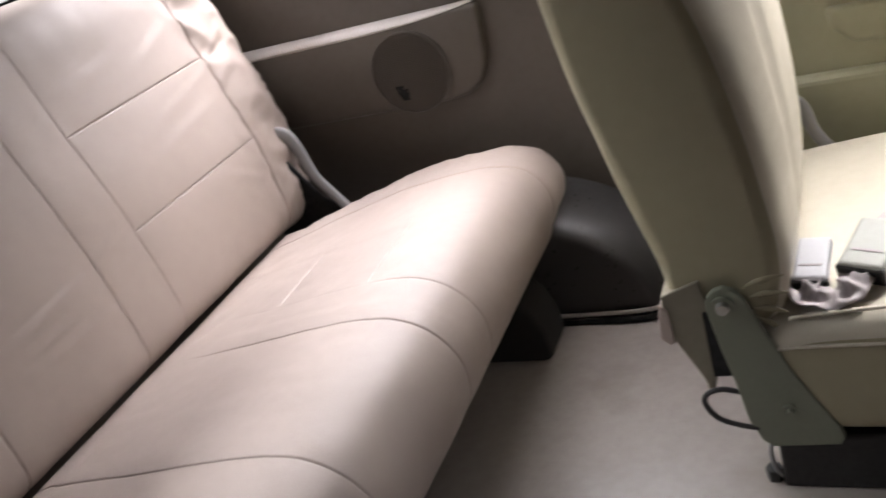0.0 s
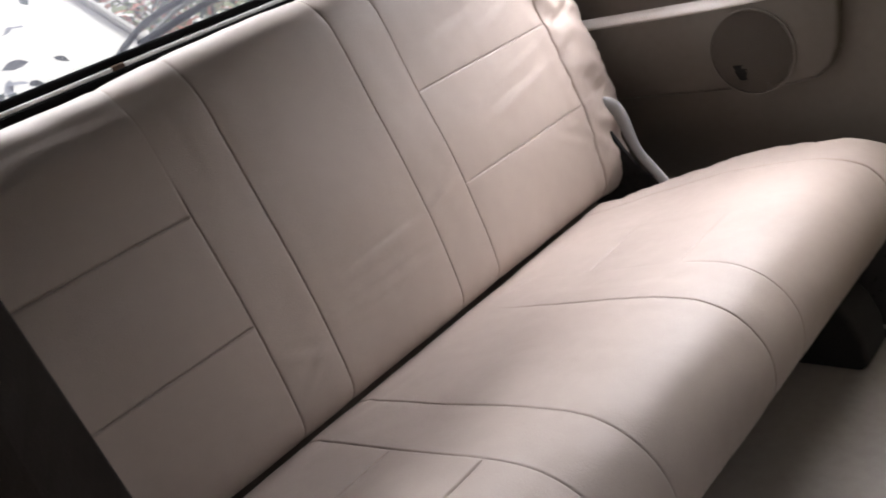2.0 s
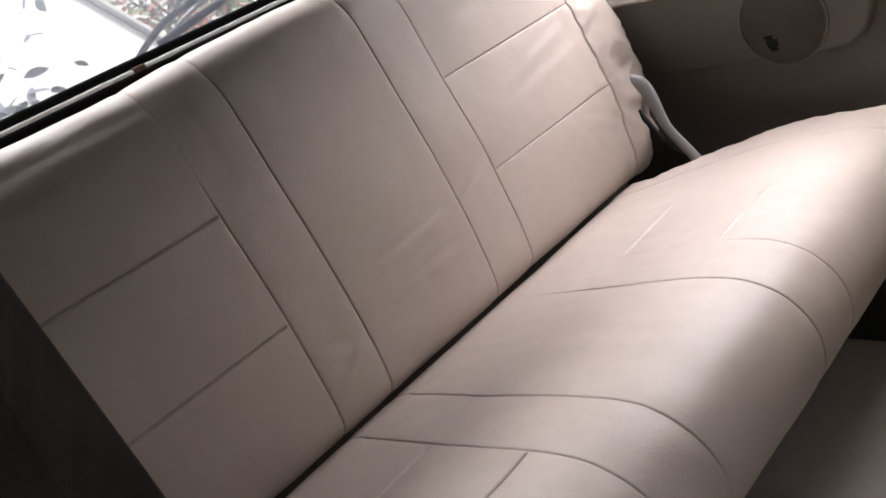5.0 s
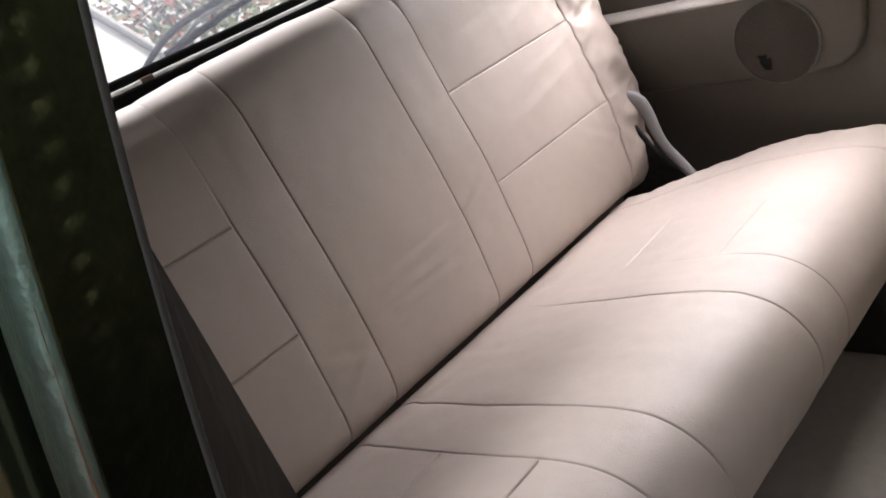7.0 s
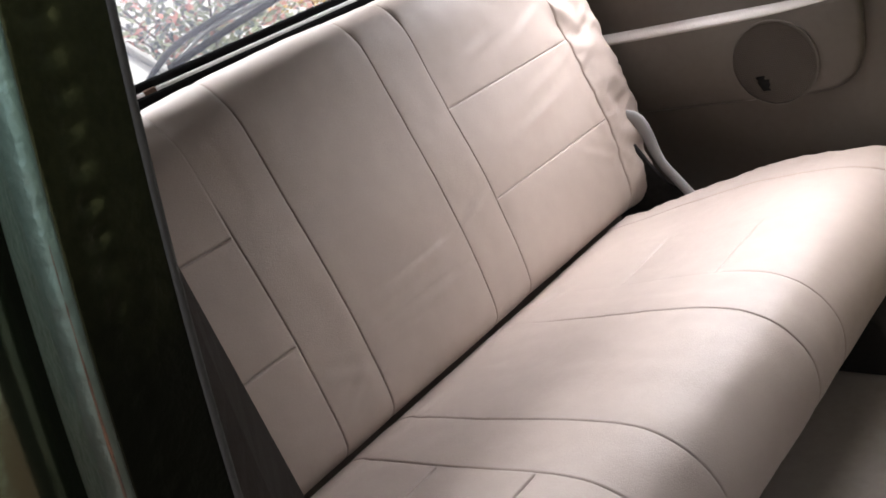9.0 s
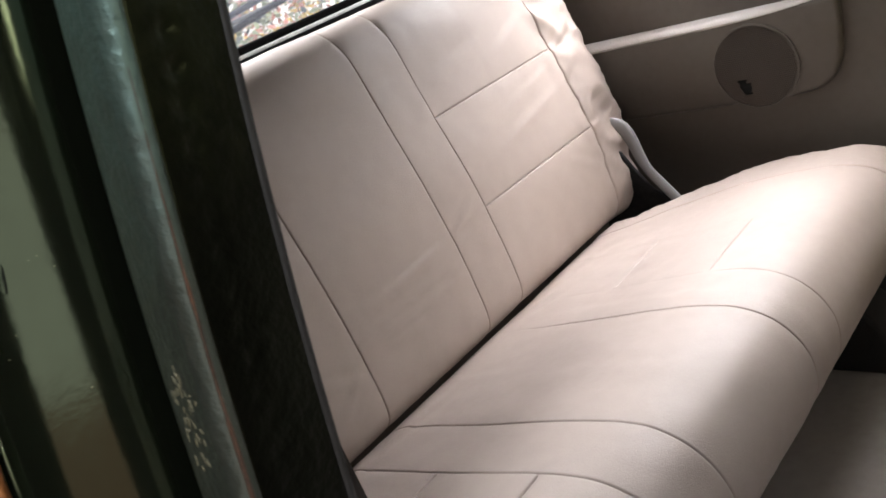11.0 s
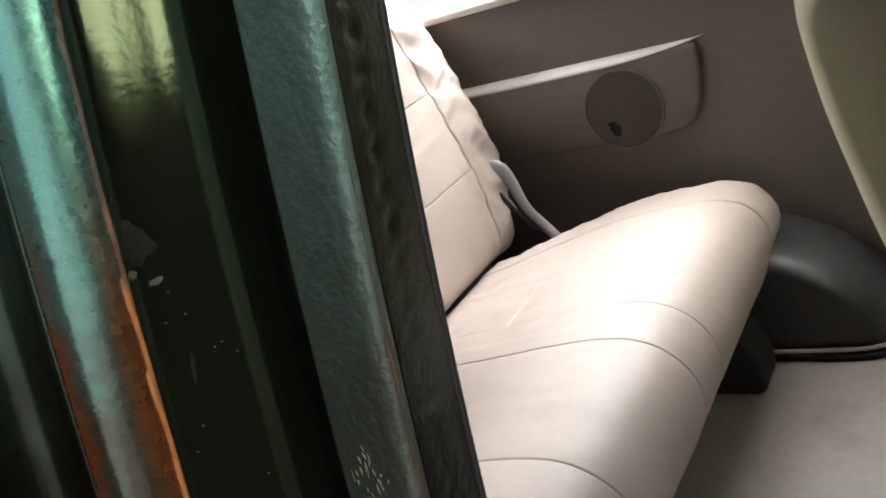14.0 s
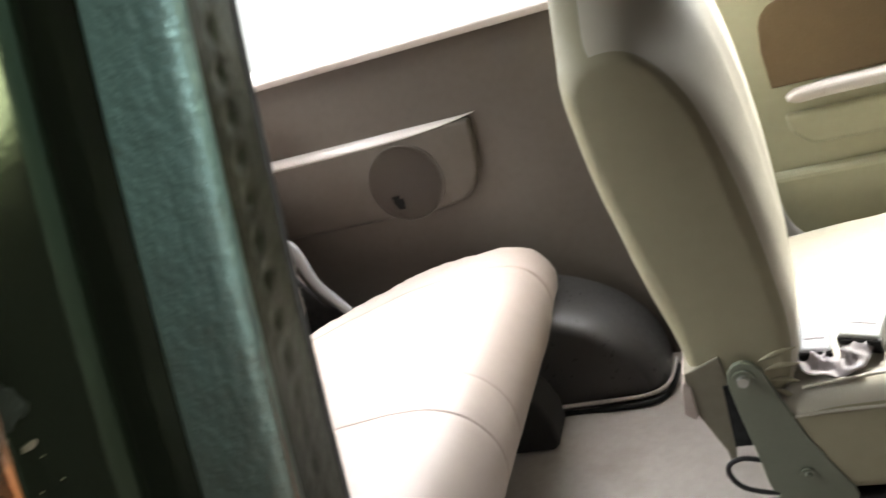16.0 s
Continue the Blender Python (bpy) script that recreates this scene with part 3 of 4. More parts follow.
# wheel arch
def wheel_arch(side):
    th = np.linspace(0, math.pi, 40)
    ph = np.linspace(0, 1, 18)
    verts = []
    for a in th:
        for k in ph:
            bulge = (1 - k ** 2.6) ** (1 / 2.6)
            rx, rz = 0.275 * (0.86 + 0.14 * k), 0.215 * (0.82 + 0.18 * k)
            verts.append((0.355 + rx * math.cos(a) , side * (WALL_Y + 0.014 - 0.155 * bulge), 0.045 + rz * math.sin(a) ** 0.9))
    nv = len(ph)
    faces = grid_faces(len(th), nv)
    faces.append(tuple(i * nv for i in range(len(th))))
    ob = mesh_object("wheel_arch", verts, faces, ARCH)
    tagged(ob, "dark grey moulded plastic wheel arch cover", "wheel arch", kind="structure")
    rim = smooth_line([(0.10, side * 0.56, 0.054), (0.2, side * 0.549, 0.054), (0.40, side * 0.546, 0.054), (0.55, side * 0.547, 0.054), (0.598, side * 0.553, 0.054), (0.622, side * 0.570, 0.054), (0.634, side * 0.60, 0.054), (0.641, side * 0.66, 0.054)], 30)
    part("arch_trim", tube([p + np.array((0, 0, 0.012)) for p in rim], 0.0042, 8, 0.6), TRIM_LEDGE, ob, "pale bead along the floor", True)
    part("arch_gap", tube([p + np.array((0, -side * 0.004, -0.001)) for p in rim], 0.006, 8, 0.8), HOLE, ob, "", True)


wheel_arch(1)

# far sliding door beyond the second row
door_1 = tagged(part("door_1", prism([(0.71, 0.03), (1.9, 0.03), (1.9, 0.735), (0.75, 0.735), (0.71, 0.60)], "y", WALL_Y + 0.008, WALL_Y + 0.05, 0.006), DOOR_TRIM), "olive plastic door panel with brown cloth insert", "door", kind="structure")
part("cloth_insert", prism([(0.878, 0.50), (0.872, 0.56), (0.874, 0.60), (0.880, 0.618), (0.892, 0.630), (0.91, 0.636), (1.8, 0.65), (1.8, 0.50)], "y", WALL_Y + 0.0035, WALL_Y + 0.03, 0.003), DOOR_CLOTH, door_1, "brown cloth insert")
part("armrest", prism([(0.892, 0.480), (0.905, 0.492), (0.95, 0.497), (1.8, 0.503), (1.8, 0.476), (0.95, 0.474), (0.91, 0.472)], "y", WALL_Y - 0.016, WALL_Y + 0.03, 0.008, 3), TRIM_LEDGE, door_1, "pale armrest lip")
part("pocket", prism([(0.89, 0.455), (0.895, 0.425), (0.925, 0.398), (1.8, 0.39), (1.8, 0.455)], "y", WALL_Y - 0.006, WALL_Y + 0.02, 0.008, 3), DOOR_TRIM, door_1)
part("lower_moulding", prism([(0.73, 0.05), (1.9, 0.05), (1.9, 0.36), (0.80, 0.36), (0.74, 0.26)], "y", WALL_Y - 0.012, WALL_Y + 0.02, 0.012, 3), DOOR_TRIM, door_1)
tagged(part("pillar_left", prism([(0.655, 0.70), (0.78, 0.70), (0.74, 1.30), (0.62, 1.30)], "y", WALL_Y + 0.012, WALL_Y + 0.07, 0.006), TRIM), "taupe plastic trim on the window pillar", "pillar", kind="structure")

# roof, walls round the windows, and unseen front walls that shut out light
tagged(part("ceiling", box(-0.52, 3.3, -0.75, 0.78, 1.33, 1.40), HEADLINER), "grey fabric headliner", "ceiling", kind="structure")
tagged(part("wall_left_upper", box(-0.5, 3.3, WALL_Y + 0.02, WALL_Y + 0.08, 1.16, 1.34), HEADLINER), "grey trim above the side windows", "wall", kind="structure")
tagged(part("wall_left_corner", prism([(-0.5, 0.74), (-0.26, 0.74), (-0.20, 1.17), (-0.5, 1.17)], "y", WALL_Y + 0.02, WALL_Y + 0.07, 0.004), TRIM), "taupe rear corner pillar trim", "pillar", kind="structure")
# Added full-height wall that keeps sky and ground light out of the front.
wall_front = tagged(part("wall_front", box(3.2, 3.3, -0.75, 0.75, 0.0, 1.33), HEADLINER), "unseen wall added to shut out light at the front", "wall", kind="structure")
# Added out of view to keep front light off the near seatback.
tagged(part("light_block", prism([(-0.75, 0.0), (0.45, 0.0), (0.45, 0.95), (-0.36, 0.95), (-0.40, 0.81), (-0.75, 0.81)], "x", 1.30, 1.34, 0.004), DARK_WALL), "unseen stepped panel added to block light from the front", "wall", kind="structure")
# Added wall that narrows the door opening and so its light.
tagged(part("wall_right_front", box(1.30, 3.3, -0.79, -0.75, 0.0, 1.34), DARK_WALL), "unseen grey side wall added at the front", "wall", kind="structure")
tagged(part("wall_left_middle", box(1.26, 1.6, WALL_Y + 0.03, WALL_Y + 0.08, 0.72, 1.17), HEADLINER), "plain grey side wall over the door panel", "wall", kind="structure")
window_3 = tagged(part("window_3", box(0.77, 1.27, WALL_Y + 0.045, WALL_Y + 0.049, 0.70, 1.18), GLASS), "clear sliding door window glass", "window", kind="structure")
window_3.visible_shadow = False
window_4 = tagged(part("window_4", box(1.6, 3.2, WALL_Y + 0.045, WALL_Y + 0.049, 0.73, 1.18), GLASS), "clear front door window glass", "window", kind="structure")
window_4.visible_shadow = False
tagged(part("wall_left_front", box(1.9, 3.3, WALL_Y + 0.008, WALL_Y + 0.06, 0.03, 0.735), DARK_WALL), "unseen grey side wall added at the front", "wall", kind="structure")

# tailgate with its window, seal and wiper
tailgate = tagged(part("tailgate", box(-0.48, -0.36, -0.72, 0.75, 0.0, 0.755, 0.004), TRIM), "taupe inner tailgate below the rear window", "tailgate", kind="structure")
part("tailgate_top", box(-0.48, -0.36, -0.72, 0.75, 1.20, 1.36), HEADLINER, tailgate)
for a, b in ((-0.72, -0.60), (0.60, 0.75)):
    part("tailgate_side", box(-0.48, -0.36, a, b, 0.755, 1.20), TRIM, tailgate)
def tilted(bm, rise=0.016, pivot=0.2):
    for v in bm.verts:
        v.co.z += rise * (v.co.y - pivot)
    return bm


part("inner_seal", tilted(box(-0.365, -0.350, -0.62, 0.62, 0.750, 0.7893, 0.003)), RUBBER, tailgate)
part("bright_strip", tilted(box(-0.372, -0.356, -0.62, 0.62, 0.7885, 0.7955, 0.002)), STRIP, tailgate, "pale strip under the glass")
part("outer_seal", tilted(box(-0.380, -0.362, -0.62, 0.62, 0.7945, 0.8085, 0.004)), RUBBER, tailgate)
part("rust_spot", tilted(box(-0.3625, -0.3545, -0.068, -0.046, 0.786, 0.797, 0.002)), RUST_DARK, tailgate)
window_1 = tagged(part("window_1", box(-0.392, -0.388, -0.62, 0.62, 0.80, 1.21), GLASS_DUSTY), "clear rear window glass", "window", kind="structure")
window_1.visible_shadow = False
window_2 = tagged(part("window_2", box(-0.25, 0.70, WALL_Y + 0.052, WALL_Y + 0.056, 0.73, 1.18), GLASS), "clear side window glass", "window", kind="structure")
window_2.visible_shadow = False

wiper = thing("rear_wiper", "black rear wiper arm and blade outside the window", "wiper")
part("arm", tube(smooth_line([(-0.42, -0.03, 0.79), (-0.425, 0.0, 0.808), (-0.43, 0.06, 0.833), (-0.43, 0.16, 0.850), (-0.43, 0.34, 0.872)], 24), 0.0055, 8, 0.7), BLACK, wiper, smooth=True)
part("blade", tube(smooth_line([(-0.415, 0.02, 0.804), (-0.415, 0.15, 0.826), (-0.415, 0.30, 0.848), (-0.412, 0.46, 0.868)], 20), 0.006, 6, 0.5), BLACK, wiper, smooth=True)
part("bow", tube(smooth_line([(-0.422, 0.05, 0.812), (-0.428, 0.12, 0.835), (-0.428, 0.22, 0.846), (-0.420, 0.30, 0.850)], 20), 0.004, 8), STEEL, wiper, "grey metal bow", True)
part("pivot", tube([(-0.395, -0.03, 0.787), (-0.43, -0.03, 0.787)], 0.011, 14), BLACK, wiper)

# ---- second-row seat ----
seat2 = thing("second_row_seat", "olive-beige vinyl second-row seat with tilting backrest", "car seat")


def second_back():
    outline = [(0.745, 0.268), (0.716, 0.300), (0.703, 0.36), (0.678, 0.46), (0.660, 0.55), (0.648, 0.63), (0.646, 0.69), (0.668, 0.718), (0.697, 0.726), (0.728, 0.720), (0.762, 0.690), (0.790, 0.638), (0.812, 0.56), (0.827, 0.482), (0.836, 0.41), (0.840, 0.36), (0.836, 0.315), (0.822, 0.275), (0.785, 0.262)]
    ring = smooth_line(outline + [outline[0]], 110)[:-1]
    cx, cz = 0.75, 0.48
    ys = [0.183, 0.1835, 0.1845, 0.187, 0.191, 0.197, 0.205] + list(np.linspace(0.215, 0.60, 24)) + [0.61, 0.62, 0.626, 0.63]
    verts = []
    for y in ys:
        e = min(y - 0.183, 0.63 - y)
        inset = 0.026 * (1 - math.sqrt(max(0, 1 - max(0, 1 - e / 0.034) ** 2)))
        u = min(1, max(0, (y - 0.186) / 0.13))
        rise = 0.12 * u * u * (3 - 2 * u)
        mid = 1 - abs((y - 0.41) / 0.225) ** 3
        for k, (x, z) in enumerate(ring):
            a = math.atan2(z - cz, (x - cx) * 3)
            xx, zz = x - inset * math.cos(a), z - inset * math.sin(a)
            q = min(1, max(0, (zz - 0.48) / 0.24))
            zz += rise * q * q * (3 - 2 * q)
            front = max(0, math.cos(a)) ** 0.7
            xx += front * max(0, mid) * np.interp(z, (0.26, 0.32, 0.45, 0.58, 0.70, 0.73), (0, 0.011, 0.022, 0.032, 0.033, 0.01))
            seam = math.exp(-((y - 0.300) / 0.004) ** 2) + math.exp(-((y - 0.52) / 0.004) ** 2)
            xx -= 0.006 * front * seam
            xx += 0.0012 * wave(x, y, z, 12)
            verts.append((xx, y, zz))
    n = len(ring)
    faces = [(i * n + k, i * n + (k + 1) % n, (i + 1) * n + (k + 1) % n, (i + 1) * n + k) for i in range(len(ys) - 1) for k in range(n)]
    faces.append(tuple(range(n))[::-1]); faces.append(tuple((len(ys) - 1) * n + k for k in range(n)))
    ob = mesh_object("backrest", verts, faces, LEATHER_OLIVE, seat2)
    # Shade on the backrest's near side and rear is put in by the darker copy.
    ob.data.materials.append(OLIVE_SHADED)
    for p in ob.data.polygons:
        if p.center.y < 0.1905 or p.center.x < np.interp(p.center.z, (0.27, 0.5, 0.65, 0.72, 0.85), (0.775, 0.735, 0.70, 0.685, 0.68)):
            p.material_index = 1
    return ob


second_back()


for x0, z0, x1, z1, sag in ((0.791, 0.324, 0.836, 0.336, 0.003), (0.795, 0.311, 0.838, 0.314, 0.004), (0.799, 0.298, 0.834, 0.290, 0.004), (0.802, 0.287, 0.826, 0.268, 0.003)):
    line = smooth_line([(x0, 0.1835, z0), ((x0 + x1) / 2, 0.1832, (z0 + z1) / 2 + sag), (x1, 0.1860, z1)], 14)
    part("pleat", tube(line, [0.0036 * math.sin(math.pi * (k + 0.4) / 13.8) + 0.0003 for k in range(14)], 10, 0.5), OLIVE_SHADED, seat2, smooth=True)


def second_cushion():
    outline = [(0.80, 0.135), (0.79, 0.20), (0.800, 0.262), (0.83, 0.282), (0.90, 0.290), (1.0, 0.298), (1.12, 0.305), (1.20, 0.295), (1.24, 0.25), (1.235, 0.17), (1.18, 0.135), (1.0, 0.13)]
    ring = smooth_line(outline + [outline[0]], 90)[:-1]
    ys = [0.168, 0.169, 0.172, 0.178, 0.187, 0.20] + list(np.linspace(0.215, 0.60, 20)) + [0.61, 0.622, 0.628, 0.63]
    verts = []
    for y in ys:
        e = min(y - 0.168, 0.63 - y)
        inset = 0.028 * (1 - math.sqrt(max(0, 1 - max(0, 1 - e / 0.035) ** 2)))
        for x, z in ring:
            a = math.atan2((z - 0.21) * 3, x - 1.0)
            crease = 0.003 * math.exp(-((z - 0.256) / 0.004) ** 2) * (1 if e < 0.03 else 0)
            verts.append((x - inset * math.cos(a), y + crease + 0.002 * wave(x, y, z, 20), z - inset * math.sin(a) + 0.003 * wave(x, y, z, 9)))
    n = len(ring)
    faces = [(i * n + k, i * n + (k + 1) % n, (i + 1) * n + (k + 1) % n, (i + 1) * n + k) for i in range(len(ys) - 1) for k in range(n)]
    faces.append(tuple(range(n))[::-1]); faces.append(tuple((len(ys) - 1) * n + k for k in range(n)))
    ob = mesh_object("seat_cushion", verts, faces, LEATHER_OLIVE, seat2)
    # The cushion's lower side and back get the shade-darkened copy too.
    ob.data.materials.append(OLIVE_SHADED)
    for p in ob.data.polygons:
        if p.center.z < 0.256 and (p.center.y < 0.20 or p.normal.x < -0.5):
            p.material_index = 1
    return ob


second_cushion()
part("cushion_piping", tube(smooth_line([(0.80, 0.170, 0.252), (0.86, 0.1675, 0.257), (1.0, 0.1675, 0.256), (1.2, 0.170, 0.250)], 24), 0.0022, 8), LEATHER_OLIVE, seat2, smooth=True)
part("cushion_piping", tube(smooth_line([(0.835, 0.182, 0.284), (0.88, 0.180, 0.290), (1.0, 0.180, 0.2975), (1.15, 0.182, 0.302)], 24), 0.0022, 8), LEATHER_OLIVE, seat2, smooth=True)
arm = [(0.7545, 0.312), (0.757, 0.325), (0.765, 0.334), (0.775, 0.337), (0.786, 0.333), (0.795, 0.322), (0.812, 0.275), (0.832, 0.225), (0.850, 0.190), (0.872, 0.150), (0.876, 0.135), (0.870, 0.124), (0.80, 0.121), (0.789, 0.130), (0.778, 0.160), (0.772, 0.205), (0.762, 0.260)]
part("hinge_arm", prism(arm, "y", 0.166, 0.174, 0.0018), GREENGREY, seat2, "olive painted steel hinge arm")
for x, z, r in ((0.773, 0.315, 0.0125), (0.823, 0.175, 0.008)):
    bolt = part("bolt", tube([(x, 0.168, z), (x, 0.1625, z)], r, 20), GREENGREY, seat2)
    part("bolt_head", tube([(x, 0.164, z), (x, 0.1565, z)], [r * 0.62, r * 0.5], 6 if r < 0.01 else 20), STEEL if r > 0.01 else GREENGREY, bolt)
part("skirt", prism([(0.706, 0.322), (0.709, 0.272), (0.737, 0.205), (0.739, 0.188), (0.745, 0.190), (0.752, 0.240), (0.757, 0.30), (0.75, 0.34)], "y", 0.180, 0.62, 0.002), SKIRT, seat2, "olive fabric skirt below the backrest")
part("rear_flap", prism([(0.7035, 0.312), (0.6995, 0.296), (0.6968, 0.268), (0.7075, 0.258), (0.7130, 0.262), (0.7120, 0.305)], "y", 0.1775, 0.61, 0.002), LEATHER, seat2, "pale folded flap")
# Solid near-black block in place of the shade round the recliner.
part("recliner_shade", prism([(0.748, 0.30), (0.748, 0.215), (0.78, 0.215), (0.80, 0.25), (0.80, 0.30)], "y", 0.176, 0.22), HOLE, seat2)
part("release_cable", tube(smooth_line([(0.775, 0.172, 0.195), (0.754, 0.172, 0.200), (0.737, 0.170, 0.195), (0.734, 0.168, 0.182), (0.745, 0.166, 0.164), (0.765, 0.166, 0.154), (0.787, 0.168, 0.147)], 30), 0.0032, 8), BLACK, seat2, "black release cable loop", True)
part("base", prism([(0.803, 0.05), (0.803, 0.125), (1.22, 0.135), (1.22, 0.05)], "y", 0.176, 0.60, 0.004), BLACK, seat2, "black steel seat base")
part("floor_bolt", tube([(0.792, 0.19, 0.05), (0.792, 0.19, 0.068)], 0.010, 6), BLACK, seat2)
part("striker", tube(smooth_line([(0.797, 0.18, 0.12), (0.793, 0.18, 0.10), (0.796, 0.18, 0.075), (0.803, 0.185, 0.06)], 12), 0.003, 8), GREY, seat2, smooth=True)
far_cover = smooth_line([(0.83, 0.64, 0.355), (0.848, 0.64, 0.338), (0.859, 0.638, 0.300), (0.879, 0.634, 0.270), (0.911, 0.628, 0.256), (0.95, 0.62, 0.258)], 20)
part("hinge_cover", tube(far_cover, 0.009, 12, 0.45), GREY, seat2, "grey plastic hinge cover", True)

# belt buckles on the second-row cushion
def buckle(label, x, y, turn, lift, wide, deep, thick, mat):
    bk = thing("seat_belt_buckle", label, "buckle", "belt buckles")
    bk.matrix_world = pose(x, y, 0.294, lift, 0, turn)
    part("housing", box(-wide / 2, wide / 2, 0.0, deep, 0.0, thick, 0.005, 3), mat, bk, smooth=False)
    part("collar", box(-wide / 2 - 0.001, wide / 2 + 0.001, -0.002, 0.006, -0.001, thick - 0.003, 0.002), BLACK, bk, "dark mouth of the buckle")
    part("button", box(-wide * 0.32, wide * 0.32, deep * 0.30, deep * 0.34, thick - 0.001, thick + 0.0006), BELT, bk)
    return bk


buckle("small pale grey seat belt buckle on the cushion", 0.857, 0.222, -8, 18, 0.036, 0.062, 0.016, BUCKLE)
buckle("large pale green-grey seat belt buckle on the cushion", 0.908, 0.228, -24, 16, 0.048, 0.074, 0.024, BUCKLE_LARGE)


def strap(name, line, wide, parent, crumple, seed):
    """Flat webbing along a line: a ribbon with thickness, crumpled across and along."""
    p = smooth_line(line, 40)
    verts, n = [], 9
    for i, c in enumerate(p):
        way = Vector(p[min(i + 1, 39)] - p[max(i - 1, 0)]).normalized()
        side = Vector((-way.y, way.x, 0.25)).normalized()
        up = way.cross(side) * -1
        up = up if up.z > 0 else -up
        for lay in (0.0007, -0.0007):
            for k in range(n):
                u = k / (n - 1) - 0.5
                h = crumple * noise.noise(Vector((i * 0.16, u * 3.2, seed))) + 0.4 * crumple * noise.noise(Vector((i * 0.4, u * 6, seed + 4)))
                verts.append(Vector(c) + side * (u * wide) + up * (h + lay))
    faces = []
    for i in range(39):
        a, b = i * 2 * n, (i + 1) * 2 * n
        for k in range(n - 1):
            faces += [(a + k, b + k, b + k + 1, a + k + 1), (a + n + k, a + n + k + 1, b + n + k + 1, b + n + k)]
        faces += [(a, a + n, b + n, b), (a + n - 1, b + n - 1, b + 2 * n - 1, a + 2 * n - 1)]
    return mesh_object(name, verts, faces, BELT, parent)


belt = thing("seat_belt", "grey seat belt webbing crumpled on the cushion", "seat belt")
strap("webbing", [(0.855, 0.226, 0.300), (0.850, 0.211, 0.303), (0.858, 0.200, 0.299), (0.875, 0.197, 0.297), (0.892, 0.201, 0.301), (0.900, 0.212, 0.306), (0.906, 0.232, 0.304)], 0.034, belt, 0.012, 2)
strap("webbing", [(0.935, 0.290, 0.318), (0.950, 0.33, 0.306), (1.00, 0.42, 0.304), (1.06, 0.52, 0.306)], 0.042, belt, 0.003, 6)


# ---- sliding door opening ----
LEAN_X, LEAN_Y, BOW_X, BOW_Y = 0.0645, 0.1938, 0.103, 0.60


def lean(x, y, z):
    """A place on the pillar, which leans inwards and bows a little, from its plan at the height of 0.9."""
    d = min(max(z, 0.76), 1.0) - 0.87
    rest = z - 0.87 - d
    bow = d * d + 2 * d * rest
    return (x + LEAN_X * (z - 0.9) + BOW_X * bow, y + LEAN_Y * (z - 0.9) + BOW_Y * bow, z)


jamb = thing("door_jamb", "dark teal-green painted door jamb with worn pinch-weld flange", "door jamb", kind="structure")


def jamb_strip(name, line, mat, label="", relief=None, z0=0.55, z1=1.15, step=0.004, thick=0.0018, smooth=True):
    """A pressed steel strip: a line across the opening's edge pushed along the leaning pillar, finest where it is seen close."""
    p = np.array(line, float)
    zs = np.concatenate([np.arange(z0, 0.79, 0.01), np.arange(0.79, 0.97, step), np.arange(0.97, z1 + 0.005, 0.01)])
    t = np.gradient(p, axis=0)
    nrm = np.stack([t[:, 1], -t[:, 0]], 1)
    nrm /= np.linalg.norm(nrm, axis=1)[:, None]
    verts = []
    for z in zs:
        for k in range(len(p)):
            o = relief(k / (len(p) - 1), z) if relief else 0.0
            verts.append(lean(p[k, 0] - nrm[k, 0] * o, p[k, 1] - nrm[k, 1] * o, z))
    nv, rows = len(p), len(zs)
    base = len(verts)
    for z in zs:
        for k in range(nv):
            verts.append(lean(p[k, 0] + nrm[k, 0] * thick, p[k, 1] + nrm[k, 1] * thick, z))
    faces = grid_faces(rows, nv)
    faces += [tuple(base + i for i in f[::-1]) for f in grid_faces(rows, nv)]
    for i in range(rows - 1):
        a, b = i * nv, (i + 1) * nv
        faces += [(a, b, base + b, base + a), (a + nv - 1, base + a + nv - 1, base + b + nv - 1, b + nv - 1)]
    return mesh_object(name, verts, faces, mat, jamb, label, smooth)


def dimples(u, z):
    """Round pits pressed into the flange's edge, one below the other."""
    n = z / 0.0046 + 0.05 * noise.noise(Vector((0, z * 130, 3)))
    dz = (n - round(n)) * 0.0046
    du = (u - 0.66 - 0.02 * noise.noise(Vector((5, round(n) * 3.1, 1)))) * 0.0172
    deep = 0.9 + 0.25 * noise.noise(Vector((2, round(n) * 1.7, 6)))
    hold = min(1, max(0.25, (z - 0.835) / 0.03))
    return math.sin(math.pi * u) * (-0.00068 * deep * hold * math.exp(-(du / 0.0019) ** 2 - (dz / 0.0014) ** 2) + 0.00010 * noise.noise(Vector((u * 5, z * 480, 1))) - 0.00012 * max(0, noise.noise(Vector((u * 1.5, z * 330, 8))) - 0.3) + 0.00003 * noise.noise(Vector((u * 16, z * 900, 2))))


def rough_skin(u, z):
    crease = noise.noise(Vector((u * 1.2 + z * 30, z * 210, 4)))
    return math.sin(math.pi * min(1, u * 1.02)) ** 0.6 * (0.00018 * noise.noise(Vector((u * 4, z * 190, 4))) + 0.00020 * noise.noise(Vector((u * 12, z * 620, 7))) - 0.0004 * max(0, crease - 0.3))


def fine_skin(u, z):
    return math.sin(math.pi * u) * (0.00004 * noise.noise(Vector((u * 6, z * 420, 7))) + 0.00005 * noise.noise(Vector((u * 3, z * 90, 3))))


OE, CO, GR = (0.7743, -0.6595), (0.7777, -0.6764), (0.7658, -0.6772)
BR, BL, SL = (0.7637, -0.6996), (0.7606, -0.7076), (0.7563, -0.7189)
